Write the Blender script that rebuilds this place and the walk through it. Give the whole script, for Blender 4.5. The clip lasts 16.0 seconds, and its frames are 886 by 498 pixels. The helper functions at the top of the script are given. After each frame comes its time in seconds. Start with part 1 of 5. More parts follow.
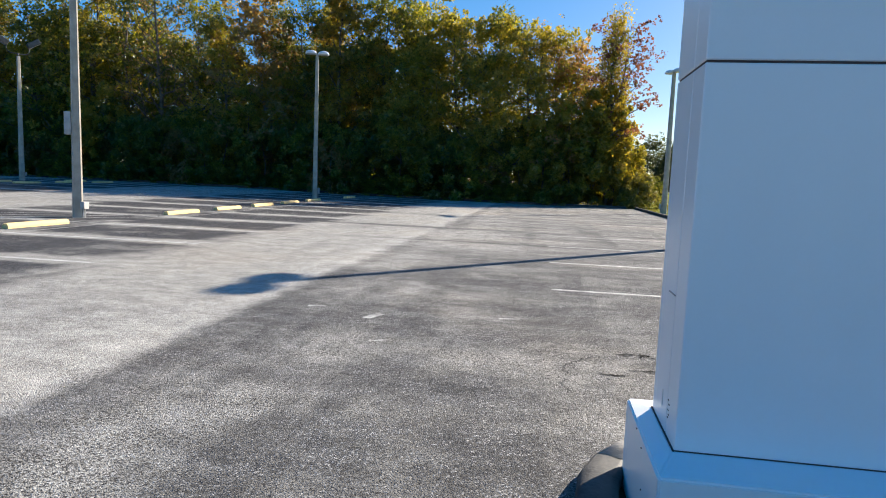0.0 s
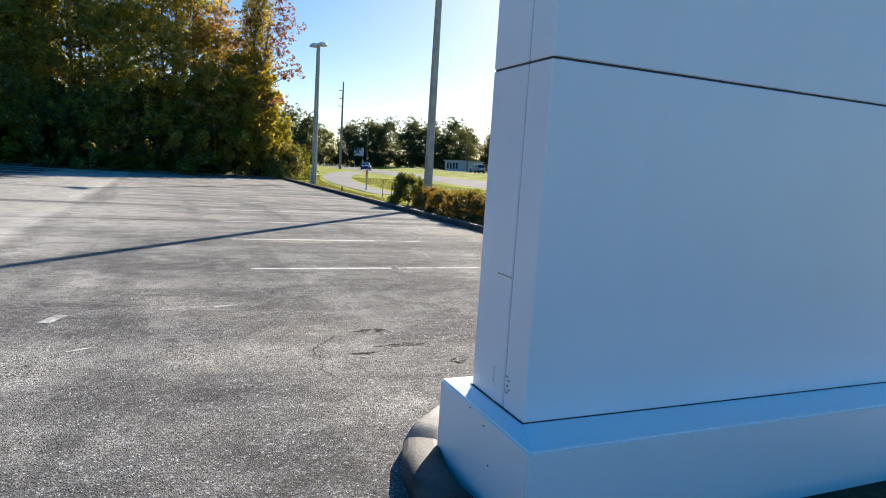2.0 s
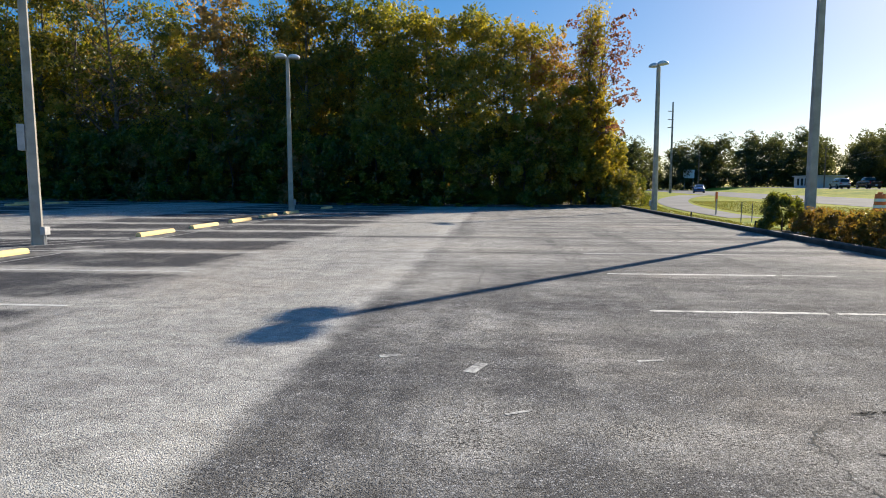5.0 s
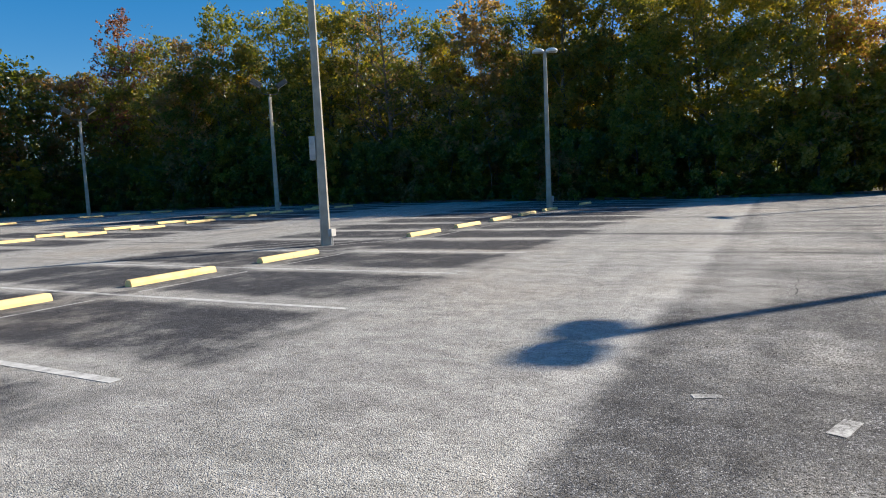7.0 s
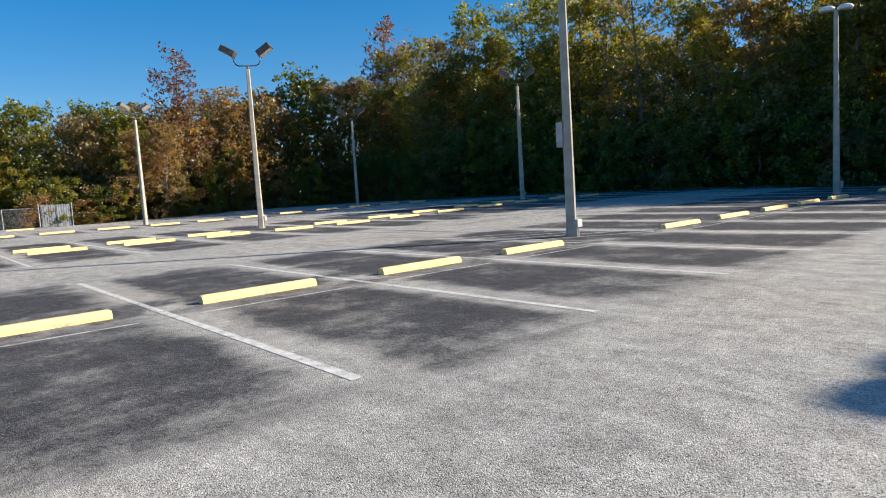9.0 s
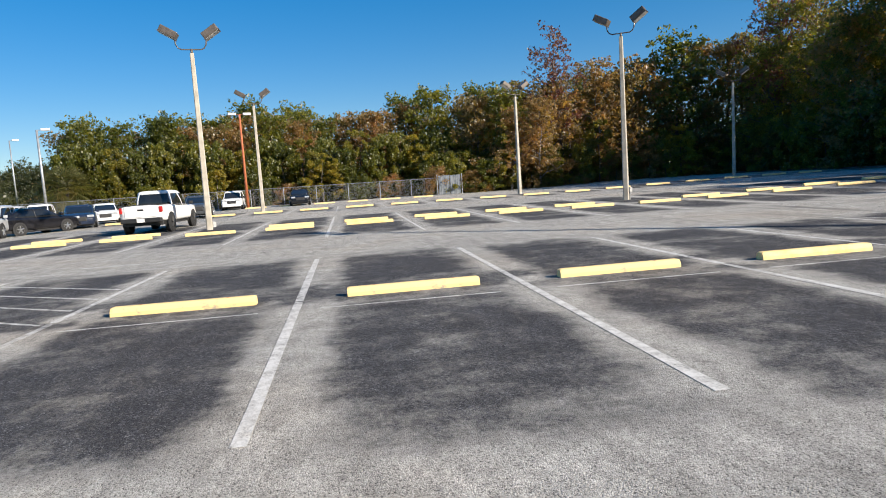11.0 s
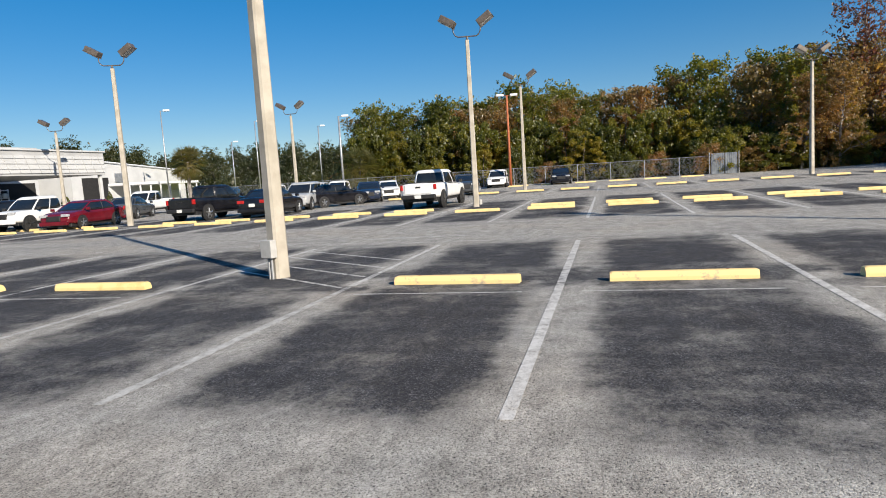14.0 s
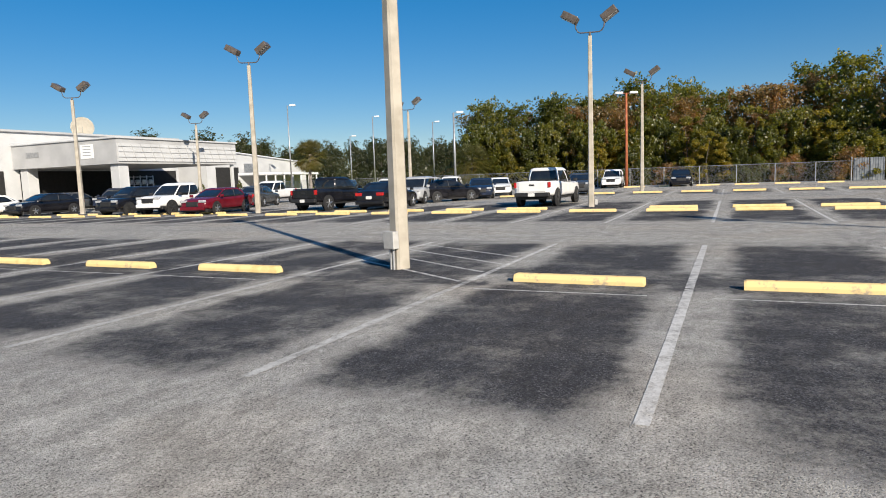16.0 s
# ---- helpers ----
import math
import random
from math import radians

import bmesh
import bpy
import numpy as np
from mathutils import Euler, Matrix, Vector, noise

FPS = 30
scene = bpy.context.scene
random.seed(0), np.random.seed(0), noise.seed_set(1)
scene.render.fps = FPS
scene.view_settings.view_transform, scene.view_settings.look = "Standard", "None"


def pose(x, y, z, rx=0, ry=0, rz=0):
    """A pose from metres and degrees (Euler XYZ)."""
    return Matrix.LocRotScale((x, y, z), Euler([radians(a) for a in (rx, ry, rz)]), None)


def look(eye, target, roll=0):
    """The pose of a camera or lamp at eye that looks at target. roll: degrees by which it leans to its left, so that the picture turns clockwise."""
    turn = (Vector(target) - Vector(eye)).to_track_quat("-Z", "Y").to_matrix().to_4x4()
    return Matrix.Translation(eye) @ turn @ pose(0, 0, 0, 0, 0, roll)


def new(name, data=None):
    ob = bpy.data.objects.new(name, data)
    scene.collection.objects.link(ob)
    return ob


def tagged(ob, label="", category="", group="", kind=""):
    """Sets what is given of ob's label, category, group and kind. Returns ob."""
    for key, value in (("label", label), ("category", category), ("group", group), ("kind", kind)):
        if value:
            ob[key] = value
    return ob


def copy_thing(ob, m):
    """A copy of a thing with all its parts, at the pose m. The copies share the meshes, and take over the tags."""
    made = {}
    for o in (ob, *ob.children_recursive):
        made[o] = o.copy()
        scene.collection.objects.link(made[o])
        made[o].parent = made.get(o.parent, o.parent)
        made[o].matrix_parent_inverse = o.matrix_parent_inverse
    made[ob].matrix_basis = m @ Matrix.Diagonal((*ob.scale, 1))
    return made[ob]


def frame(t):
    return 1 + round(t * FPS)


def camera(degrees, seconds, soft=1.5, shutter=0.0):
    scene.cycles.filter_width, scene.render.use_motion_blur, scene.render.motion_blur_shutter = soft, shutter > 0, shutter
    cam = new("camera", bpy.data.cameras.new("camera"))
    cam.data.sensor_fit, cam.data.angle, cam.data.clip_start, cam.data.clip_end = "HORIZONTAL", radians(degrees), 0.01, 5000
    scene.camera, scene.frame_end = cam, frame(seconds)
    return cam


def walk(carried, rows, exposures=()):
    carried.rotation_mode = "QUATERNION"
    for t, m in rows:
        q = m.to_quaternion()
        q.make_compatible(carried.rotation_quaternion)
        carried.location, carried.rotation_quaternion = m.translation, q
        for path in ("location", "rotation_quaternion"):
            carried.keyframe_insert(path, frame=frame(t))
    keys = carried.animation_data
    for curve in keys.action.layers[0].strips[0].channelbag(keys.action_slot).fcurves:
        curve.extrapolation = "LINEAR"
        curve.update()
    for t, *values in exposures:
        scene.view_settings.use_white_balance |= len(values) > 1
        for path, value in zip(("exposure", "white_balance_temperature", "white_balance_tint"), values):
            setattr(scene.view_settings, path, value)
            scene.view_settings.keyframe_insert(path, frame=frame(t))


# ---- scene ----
cam = camera(69.6, 16.0, 1.0)
PATH = [
    (0, (0.484, 0.447, 1.462), (0.183, 2.412, 1.245), 2.3),
    (0.5, (0.217, 0.511, 1.482), (0.159, 2.497, 1.248), 2.4),
    (1, (0.034, 0.687, 1.458), (0.152, 2.669, 1.214), 2.6),
    (1.5, (-0.112, 0.757, 1.464), (0.461, 2.656, 1.211), 3.5),
    (2, (-0.289, 0.759, 1.48), (0.493, 2.582, 1.226), 3.6),
    (2.5, (-0.424, 0.805, 1.485), (0.21, 2.686, 1.242), 2.6),
    (3, (-0.532, 0.957, 1.467), (-0.256, 2.925, 1.241), 1.2),
    (3.5, (-0.617, 1.243, 1.459), (-0.627, 3.232, 1.256), 0.0),
    (3.7, (-0.672, 1.328, 1.45), (-0.718, 3.317, 1.248), -0.1),
    (5.8, (-1.239, 2.329, 1.435), (-1.612, 4.283, 1.233), -0.8),
    (6, (-1.302, 2.411, 1.444), (-1.753, 4.349, 1.236), -1.2),
    (6.5, (-1.4, 2.669, 1.445), (-2.144, 4.516, 1.258), -2.1),
    (7, (-1.536, 2.867, 1.422), (-2.472, 4.624, 1.228), -2.6),
    (7.5, (-1.719, 3.016, 1.433), (-2.782, 4.698, 1.235), -2.8),
    (8, (-1.8, 3.232, 1.43), (-3.1, 4.741, 1.246), -3.5),
    (8.5, (-1.911, 3.373, 1.423), (-3.348, 4.751, 1.229), -3.4),
    (9, (-2.062, 3.44, 1.423), (-3.582, 4.727, 1.234), -3.5),
    (9.5, (-2.204, 3.538, 1.418), (-3.956, 4.488, 1.24), -4.1),
    (9.7, (-2.251, 3.599, 1.414), (-4.093, 4.359, 1.242), -4.2),
    (11.8, (-2.541, 3.702, 1.506), (-4.524, 3.823, 1.279), -4.1),
    (12, (-2.535, 3.701, 1.513), (-4.521, 3.739, 1.283), -4.2),
    (12.5, (-2.522, 3.692, 1.511), (-4.505, 3.559, 1.28), -4.3),
    (13, (-2.495, 3.696, 1.517), (-4.463, 3.422, 1.283), -4.3),
    (13.5, (-2.471, 3.686, 1.528), (-4.417, 3.292, 1.294), -4.1),
    (14, (-2.449, 3.617, 1.523), (-4.37, 3.107, 1.297), -3.6),
    (14.5, (-2.437, 3.577, 1.522), (-4.335, 2.988, 1.297), -3.0),
    (15, (-2.415, 3.545, 1.53), (-4.287, 2.879, 1.305), -2.6),
    (15.5, (-2.392, 3.497, 1.528), (-4.223, 2.724, 1.305), -2.3),
    (16, (-2.353, 3.429, 1.522), (-4.163, 2.606, 1.303), -2.0),
]
EXPOSURES = [(0, 1.2), (2.5, 1.2), (3.7, 0.96), (5.8, 0.88), (9.0, 1.02), (12.0, 0.82), (16.0, 0.57)]
walk(cam, [(t, look(eye, target, roll)) for t, eye, target, roll in PATH], EXPOSURES)

# ---- world, sun, exposure ----
SUN_DIR = Vector((0.645, 0.764, 0.0)).normalized()
SUN_ELEV = radians(25.8)
SUN_DIR = Vector((SUN_DIR.x * math.cos(SUN_ELEV), SUN_DIR.y * math.cos(SUN_ELEV), math.sin(SUN_ELEV)))
world = bpy.data.worlds.new("world")
scene.world = world
world.use_nodes = True
wn = world.node_tree.nodes
sky = wn.new("ShaderNodeTexSky")
sky.sky_type = "NISHITA"
sky.sun_disc = False
sky.sun_elevation = SUN_ELEV
sky.sun_rotation = math.atan2(SUN_DIR.x, SUN_DIR.y)
sky.altitude, sky.air_density, sky.dust_density, sky.ozone_density = 0, 0.8, 0.5, 2.6
wn["Background"].inputs["Strength"].default_value = 0.135
deepen = wn.new("ShaderNodeHueSaturation")
deepen.inputs["Hue"].default_value, deepen.inputs["Saturation"].default_value = 0.505, 1.9
even = wn.new("ShaderNodeGamma")
even.inputs["Gamma"].default_value = 0.62
world.node_tree.links.new(sky.outputs["Color"], even.inputs["Color"])
world.node_tree.links.new(even.outputs["Color"], deepen.inputs["Color"])
world.node_tree.links.new(deepen.outputs["Color"], wn["Background"].inputs["Color"])
sun_data = bpy.data.lights.new("sun", "SUN")
sun_data.energy, sun_data.angle, sun_data.color = 5.0, radians(0.53), (1.0, 0.90, 0.76)
sun = new("sun", sun_data)
sun.matrix_world = look(SUN_DIR * 200, (0, 0, 0))


# ---- materials ----
def mat(name):
    m = bpy.data.materials.new(name)
    m.use_nodes = True
    return m, m.node_tree.nodes, m.node_tree.links, m.node_tree.nodes["Principled BSDF"]


def ramp_node(nodes, stops):
    r = nodes.new("ShaderNodeValToRGB")
    while len(r.color_ramp.elements) < len(stops):
        r.color_ramp.elements.new(0.5)
    for e, (p, c) in zip(r.color_ramp.elements, stops):
        e.position, e.color = p, (*c, 1) if len(c) == 3 else c
    return r


def surface(name, a, b, rough=0.6, metal=0.0, scale=6.0, fine=60.0, bump=0.15, depth=0.01, coat=0.0, mixlo=0.35, mixhi=0.65):
    """A painted, cast or grown surface: two colours mottled at two scales, with fine relief."""
    m, n, l, p = mat(name)
    tc = n.new("ShaderNodeTexCoord")
    big, small = n.new("ShaderNodeTexNoise"), n.new("ShaderNodeTexNoise")
    big.inputs["Scale"].default_value, big.inputs["Detail"].default_value = scale, 5
    small.inputs["Scale"].default_value, small.inputs["Detail"].default_value = fine, 3
    for t in (big, small):
        l.new(tc.outputs["Object"], t.inputs["Vector"])
    add = n.new("ShaderNodeMath")
    add.operation = "MULTIPLY_ADD"
    l.new(small.outputs["Fac"], add.inputs[0])
    add.inputs[1].default_value = 0.35
    l.new(big.outputs["Fac"], add.inputs[2])
    r = ramp_node(n, [(mixlo + 0.17, a), (mixhi + 0.17, b)])
    l.new(add.outputs[0], r.inputs["Fac"])
    l.new(r.outputs["Color"], p.inputs["Base Color"])
    p.inputs["Roughness"].default_value, p.inputs["Metallic"].default_value = rough, metal
    p.inputs["Coat Weight"].default_value = coat
    bp = n.new("ShaderNodeBump")
    bp.inputs["Strength"].default_value, bp.inputs["Distance"].default_value = bump, depth
    l.new(small.outputs["Fac"], bp.inputs["Height"])
    l.new(bp.outputs["Normal"], p.inputs["Normal"])
    return m


def asphalt_nodes(n, l):
    """Colour and height of the worn asphalt: pale lanes, dark sealed stall floors with ragged edges, streaks and speckle."""
    geo = n.new("ShaderNodeNewGeometry")
    xyz = n.new("ShaderNodeSeparateXYZ")
    l.new(geo.outputs["Position"], xyz.inputs[0])

    def noise_tex(scale, detail=4, stretch=(1, 1, 1), rough=0.55):
        mp = n.new("ShaderNodeMapping")
        mp.inputs["Scale"].default_value = stretch
        l.new(geo.outputs["Position"], mp.inputs["Vector"])
        t = n.new("ShaderNodeTexNoise")
        t.inputs["Scale"].default_value, t.inputs["Detail"].default_value, t.inputs["Roughness"].default_value = scale, detail, rough
        l.new(mp.outputs[0], t.inputs["Vector"])
        return t.outputs["Fac"]

    def m(op, a, b=None, c=None, clamp=False):
        k = n.new("ShaderNodeMath")
        k.operation, k.use_clamp = op, clamp
        for i, v in enumerate((a, b, c)):
            if v is None:
                continue
            if isinstance(v, (int, float)):
                k.inputs[i].default_value = v
            else:
                l.new(v, k.inputs[i])
        return k.outputs[0]

    def step(v, lo, hi):
        k = n.new("ShaderNodeMapRange")
        k.interpolation_type = "SMOOTHSTEP"
        l.new(v, k.inputs["Value"])
        k.inputs["From Min"].default_value, k.inputs["From Max"].default_value = lo, hi
        return k.outputs["Result"]

    x, y = xyz.outputs["X"], xyz.outputs["Y"]
    wob = m("SUBTRACT", noise_tex(0.6, 8, (1, 1, 1), 0.66), 0.5)
    wob2 = m("SUBTRACT", noise_tex(0.9, 8, (1, 1, 1), 0.68), 0.5)
    wx = m("MULTIPLY_ADD", wob, 1.5, x)
    # how far into a stall, across it: 0 at the painted lines, 1 in the middle
    u = m("FRACT", m("DIVIDE", m("ADD", m("MULTIPLY_ADD", wob2, 0.75, y), 3.05 * 100 - 2.95 - 0.1), 3.05))
    across = m("SUBTRACT", 1.0, m("ABSOLUTE", m("MULTIPLY_ADD", u, 2.0, -1.0)))
    dark_across = step(across, 0.05, 0.46)

    def band(lo, hi, soft):
        return m("MULTIPLY", step(wx, lo - soft, lo + soft), m("SUBTRACT", 1.0, step(wx, hi - soft, hi + soft)))

    bays = m("MAXIMUM", m("MAXIMUM", band(-10.8, -6.2, 0.75), band(-16.3, -11.0, 0.6)),
             m("MAXIMUM", m("MAXIMUM", band(-28.4, -22.9, 0.8), band(-35.0, -28.9, 0.8)), m("MULTIPLY", band(-50, -43.4, 0.9), 0.8)))
    bays = m("MULTIPLY", bays, dark_across)
    mott = noise_tex(0.75, 7, (1, 1, 1), 0.62)
    bays = m("MULTIPLY", bays, m("MULTIPLY_ADD", step(mott, 0.34, 0.64), 0.54, 0.54))
    # round the row of wheel stops the old seal coat survives as well
    spine = m("MULTIPLY", m("MULTIPLY", band(-12.4, -10.6, 0.4), step(noise_tex(1.1, 5), 0.34, 0.54)), 0.7)
    # a paving joint runs down the lane: coarse open-textured asphalt beyond it, sandy fine asphalt before it
    xj = m("MULTIPLY_ADD", m("SUBTRACT", noise_tex(2.2, 5), 0.5), 0.45, x)
    coarse = step(xj, -2.92, -2.40)
    sandy = m("MULTIPLY", m("SUBTRACT", 1.0, coarse), step(m("MULTIPLY_ADD", wob2, 1.2, x), -3.7, -2.7))
    patches = step(noise_tex(0.55, 6, (1, 0.7, 1), 0.6), 0.36, 0.66)
    stretch = step(noise_tex(0.45, 6, (0.5, 2.2, 1)), 0.36, 0.66)
    near = m("SUBTRACT", 1.0, step(y, 9.0, 17.0))
    rough_bed = m("MULTIPLY", coarse, m("MULTIPLY_ADD", near, m("MULTIPLY_ADD", patches, 0.42, 0.06), m("MULTIPLY", m("MULTIPLY_ADD", stretch, 0.26, 0.24), m("MULTIPLY_ADD", step(wx, -2.2, 0.6), 0.55, 0.45))))
    lip = m("MULTIPLY", m("MULTIPLY", coarse, m("SUBTRACT", 1.0, step(xj, -2.58, -2.03))), 0.13)
    rough_bed = m("ADD", rough_bed, lip)
    clouds = m("MULTIPLY", step(noise_tex(0.33, 7, (1, 0.6, 1), 0.62), 0.45, 0.72), 0.20)
    dark = m("MAXIMUM", m("MAXIMUM", m("MAXIMUM", bays, spine), rough_bed), clouds)
    streaks = m("MULTIPLY", step(noise_tex(0.35, 7, (3.0, 0.22, 1)), 0.48, 0.70), 0.30)
    across_streaks = m("MULTIPLY", step(noise_tex(0.5, 6, (0.16, 1.6, 1)), 0.50, 0.72), m("MULTIPLY_ADD", step(y, 7.0, 18.0), 0.46, 0.16))
    dark = m("ADD", dark, m("MAXIMUM", streaks, across_streaks), None, True)
    grain = noise_tex(170, 3, (1, 1, 1), 0.7)
    stones = n.new("ShaderNodeTexVoronoi")
    stones.inputs["Scale"].default_value = 105
    l.new(geo.outputs["Position"], stones.inputs["Vector"])
    cells = n.new("ShaderNodeSeparateXYZ")
    l.new(stones.outputs["Color"], cells.inputs[0])
    pale = ramp_node(n, [(0.0, (0.045, 0.042, 0.04)), (0.28, (0.2, 0.192, 0.175)), (0.5, (0.40, 0.383, 0.346)), (0.8, (0.74, 0.712, 0.66)), (1.0, (0.92, 0.90, 0.86))])
    deep = ramp_node(n, [(0.0, (0.010, 0.010, 0.011)), (0.45, (0.033, 0.033, 0.038)), (0.64, (0.072, 0.072, 0.079)), (0.80, (0.19, 0.19, 0.19)), (1.0, (0.45, 0.44, 0.43))])
    grit_mix = n.new("ShaderNodeMix")
    l.new(coarse, grit_mix.inputs["Factor"])
    l.new(noise_tex(60, 4, (1, 1, 1), 0.75), grit_mix.inputs["A"])
    l.new(noise_tex(48, 5, (1, 1, 1), 0.8), grit_mix.inputs["B"])
    grit = grit_mix.outputs["Result"]
    fines = m("SUBTRACT", 1.0, coarse)
    pits = step(m("MULTIPLY_ADD", fines, 0.075, grit), 0.54, 0.46)
    bite = m("MULTIPLY_ADD", coarse, 0.14, 0.40)
    tone = m("ADD", m("MULTIPLY_ADD", m("SUBTRACT", cells.outputs["X"], 0.5), m("MULTIPLY_ADD", coarse, 0.22, 0.22), 0.275), m("MULTIPLY_ADD", m("SUBTRACT", grain, 0.5), m("MULTIPLY_ADD", coarse, 0.22, 0.28), 0.125))
    tone = m("ADD", tone, m("MULTIPLY", m("SUBTRACT", m("MULTIPLY_ADD", coarse, 0.28, 0.14), pits), bite))
    tone = m("ADD", tone, m("MULTIPLY", m("SUBTRACT", noise_tex(2.3, 7, (1, 1.5, 1), 0.68), 0.5), m("MULTIPLY_ADD", coarse, 0.45, 0.6)))
    tone = m("ADD", tone, m("MULTIPLY", m("SUBTRACT", noise_tex(13, 6, (1, 1, 1), 0.82), 0.5), 0.6))
    tone = m("ADD", tone, m("MULTIPLY_ADD", sandy, 0.06, 0.02), None, True)
    l.new(tone, pale.inputs["Fac"])
    l.new(m("ADD", tone, m("MULTIPLY", m("SUBTRACT", cells.outputs["Y"], 0.5), 0.45)), deep.inputs["Fac"])
    mix = n.new("ShaderNodeMix")
    mix.data_type = "RGBA"
    fray = m("ADD", m("MULTIPLY", m("SUBTRACT", noise_tex(4.5, 6, (1, 1, 1), 0.66), 0.5), 0.85), m("MULTIPLY", m("SUBTRACT", tone, 0.5), 1.5))
    fray = m("ADD", fray, m("MULTIPLY", m("SUBTRACT", noise_tex(21, 4, (1, 1, 1), 0.8), 0.5), 1.1))
    ragged = step(m("ADD", dark, m("MULTIPLY", fray, m("MULTIPLY_ADD", dark, 0.9, 0.25))), 0.08, 0.88)
    l.new(ragged, mix.inputs["Factor"])
    l.new(pale.outputs["Color"], mix.inputs["A"])
    l.new(deep.outputs["Color"], mix.inputs["B"])
    tint = n.new("ShaderNodeMix")
    tint.data_type, tint.blend_type = "RGBA", "MULTIPLY"
    stain = ramp_node(n, [(0.3, (0.78, 0.78, 0.80)), (0.5, (1, 1, 1)), (0.72, (1.0, 0.93, 0.86))])
    l.new(noise_tex(0.23, 5), stain.inputs["Fac"])
    tint.inputs["Factor"].default_value = 0.85
    l.new(mix.outputs["Result"], tint.inputs["A"])
    l.new(stain.outputs["Color"], tint.inputs["B"])
    height = m("ADD", m("MULTIPLY", stones.outputs["Distance"], -1.0), m("MULTIPLY", grit, 1.6))
    return tint.outputs["Result"], height, m


def make_asphalt():
    mt, n, l, p = mat("asphalt")
    col, height, _ = asphalt_nodes(n, l)
    l.new(col, p.inputs["Base Color"])
    p.inputs["Roughness"].default_value = 0.93
    p.inputs["Specular IOR Level"].default_value = 0.2
    bp = n.new("ShaderNodeBump")
    bp.inputs["Strength"].default_value, bp.inputs["Distance"].default_value = 0.7, 0.007
    l.new(height, bp.inputs["Height"])
    l.new(bp.outputs["Normal"], p.inputs["Normal"])
    return mt


def make_line_paint(name, wear, colour=(0.66, 0.64, 0.60)):
    """White road paint worn through to the stones of the asphalt."""
    mt, n, l, p = mat(name)
    col, height, m = asphalt_nodes(n, l)
    geo = n.new("ShaderNodeNewGeometry")
    t = n.new("ShaderNodeTexNoise")
    t.inputs["Scale"].default_value, t.inputs["Detail"].default_value, t.inputs["Roughness"].default_value = 6.0, 9, 0.8
    l.new(geo.outputs["Position"], t.inputs["Vector"])
    r = ramp_node(n, [(wear - 0.08, (0.06, 0.06, 0.06)), (wear + 0.09, (0.82, 0.82, 0.82))])
    l.new(t.outputs["Fac"], r.inputs["Fac"])
    mix = n.new("ShaderNodeMix")
    mix.data_type = "RGBA"
    l.new(r.outputs["Color"], mix.inputs["Factor"])
    l.new(col, mix.inputs["A"])
    mix.inputs["B"].default_value = (*colour, 1)
    l.new(mix.outputs["Result"], p.inputs["Base Color"])
    p.inputs["Roughness"].default_value = 0.8
    return mt


def make_leaf(name, colours, through_light=0.58):
    """Leaves: a spread of colours from leaf to leaf and from tree to tree, with some light passing through."""
    m, n, l, p = mat(name)
    n.remove(p)
    geo, info = n.new("ShaderNodeNewGeometry"), n.new("ShaderNodeObjectInfo")
    tex = n.new("ShaderNodeTexNoise")
    tex.inputs["Scale"].default_value, tex.inputs["Detail"].default_value = 0.5, 3
    l.new(geo.outputs["Position"], tex.inputs["Vector"])
    a = n.new("ShaderNodeMath")
    a.operation = "MULTIPLY_ADD"
    l.new(geo.outputs["Random Per Island"], a.inputs[0])
    a.inputs[1].default_value = 0.5
    b = n.new("ShaderNodeMath")
    b.operation = "MULTIPLY_ADD"
    l.new(tex.outputs["Fac"], b.inputs[0])
    b.inputs[1].default_value = 0.9
    b.inputs[2].default_value = -0.35
    c = n.new("ShaderNodeMath")
    c.operation = "MULTIPLY_ADD"
    l.new(info.outputs["Random"], c.inputs[0])
    c.inputs[1].default_value = 0.34
    l.new(b.outputs[0], c.inputs[2])
    l.new(c.outputs[0], a.inputs[2])
    r = ramp_node(n, [(i / max(1, len(colours) - 1), col) for i, col in enumerate(colours)])
    l.new(a.outputs[0], r.inputs["Fac"])
    d, t, g = n.new("ShaderNodeBsdfDiffuse"), n.new("ShaderNodeBsdfTranslucent"), n.new("ShaderNodeBsdfGlossy")
    g.inputs["Roughness"].default_value = 0.45
    # the upper side is duller than the light that a leaf lets through
    for tint, shader in (((0.82, 0.82, 0.86, 1), d), ((2.05, 1.85, 0.95, 1), t)):
        k = n.new("ShaderNodeMix")
        k.data_type, k.blend_type = "RGBA", "MULTIPLY"
        k.inputs["Factor"].default_value = 1.0
        l.new(r.outputs["Color"], k.inputs["A"])
        k.inputs["B"].default_value = tint
        l.new(k.outputs["Result"], shader.inputs["Color"])
    mx, mg = n.new("ShaderNodeMixShader"), n.new("ShaderNodeMixShader")
    mx.inputs[0].default_value = through_light
    l.new(d.outputs[0], mx.inputs[1])
    l.new(t.outputs[0], mx.inputs[2])
    mg.inputs[0].default_value = 0.05
    l.new(mx.outputs[0], mg.inputs[1])
    l.new(g.outputs[0], mg.inputs[2])
    l.new(mg.outputs[0], n["Material Output"].inputs["Surface"])
    return m


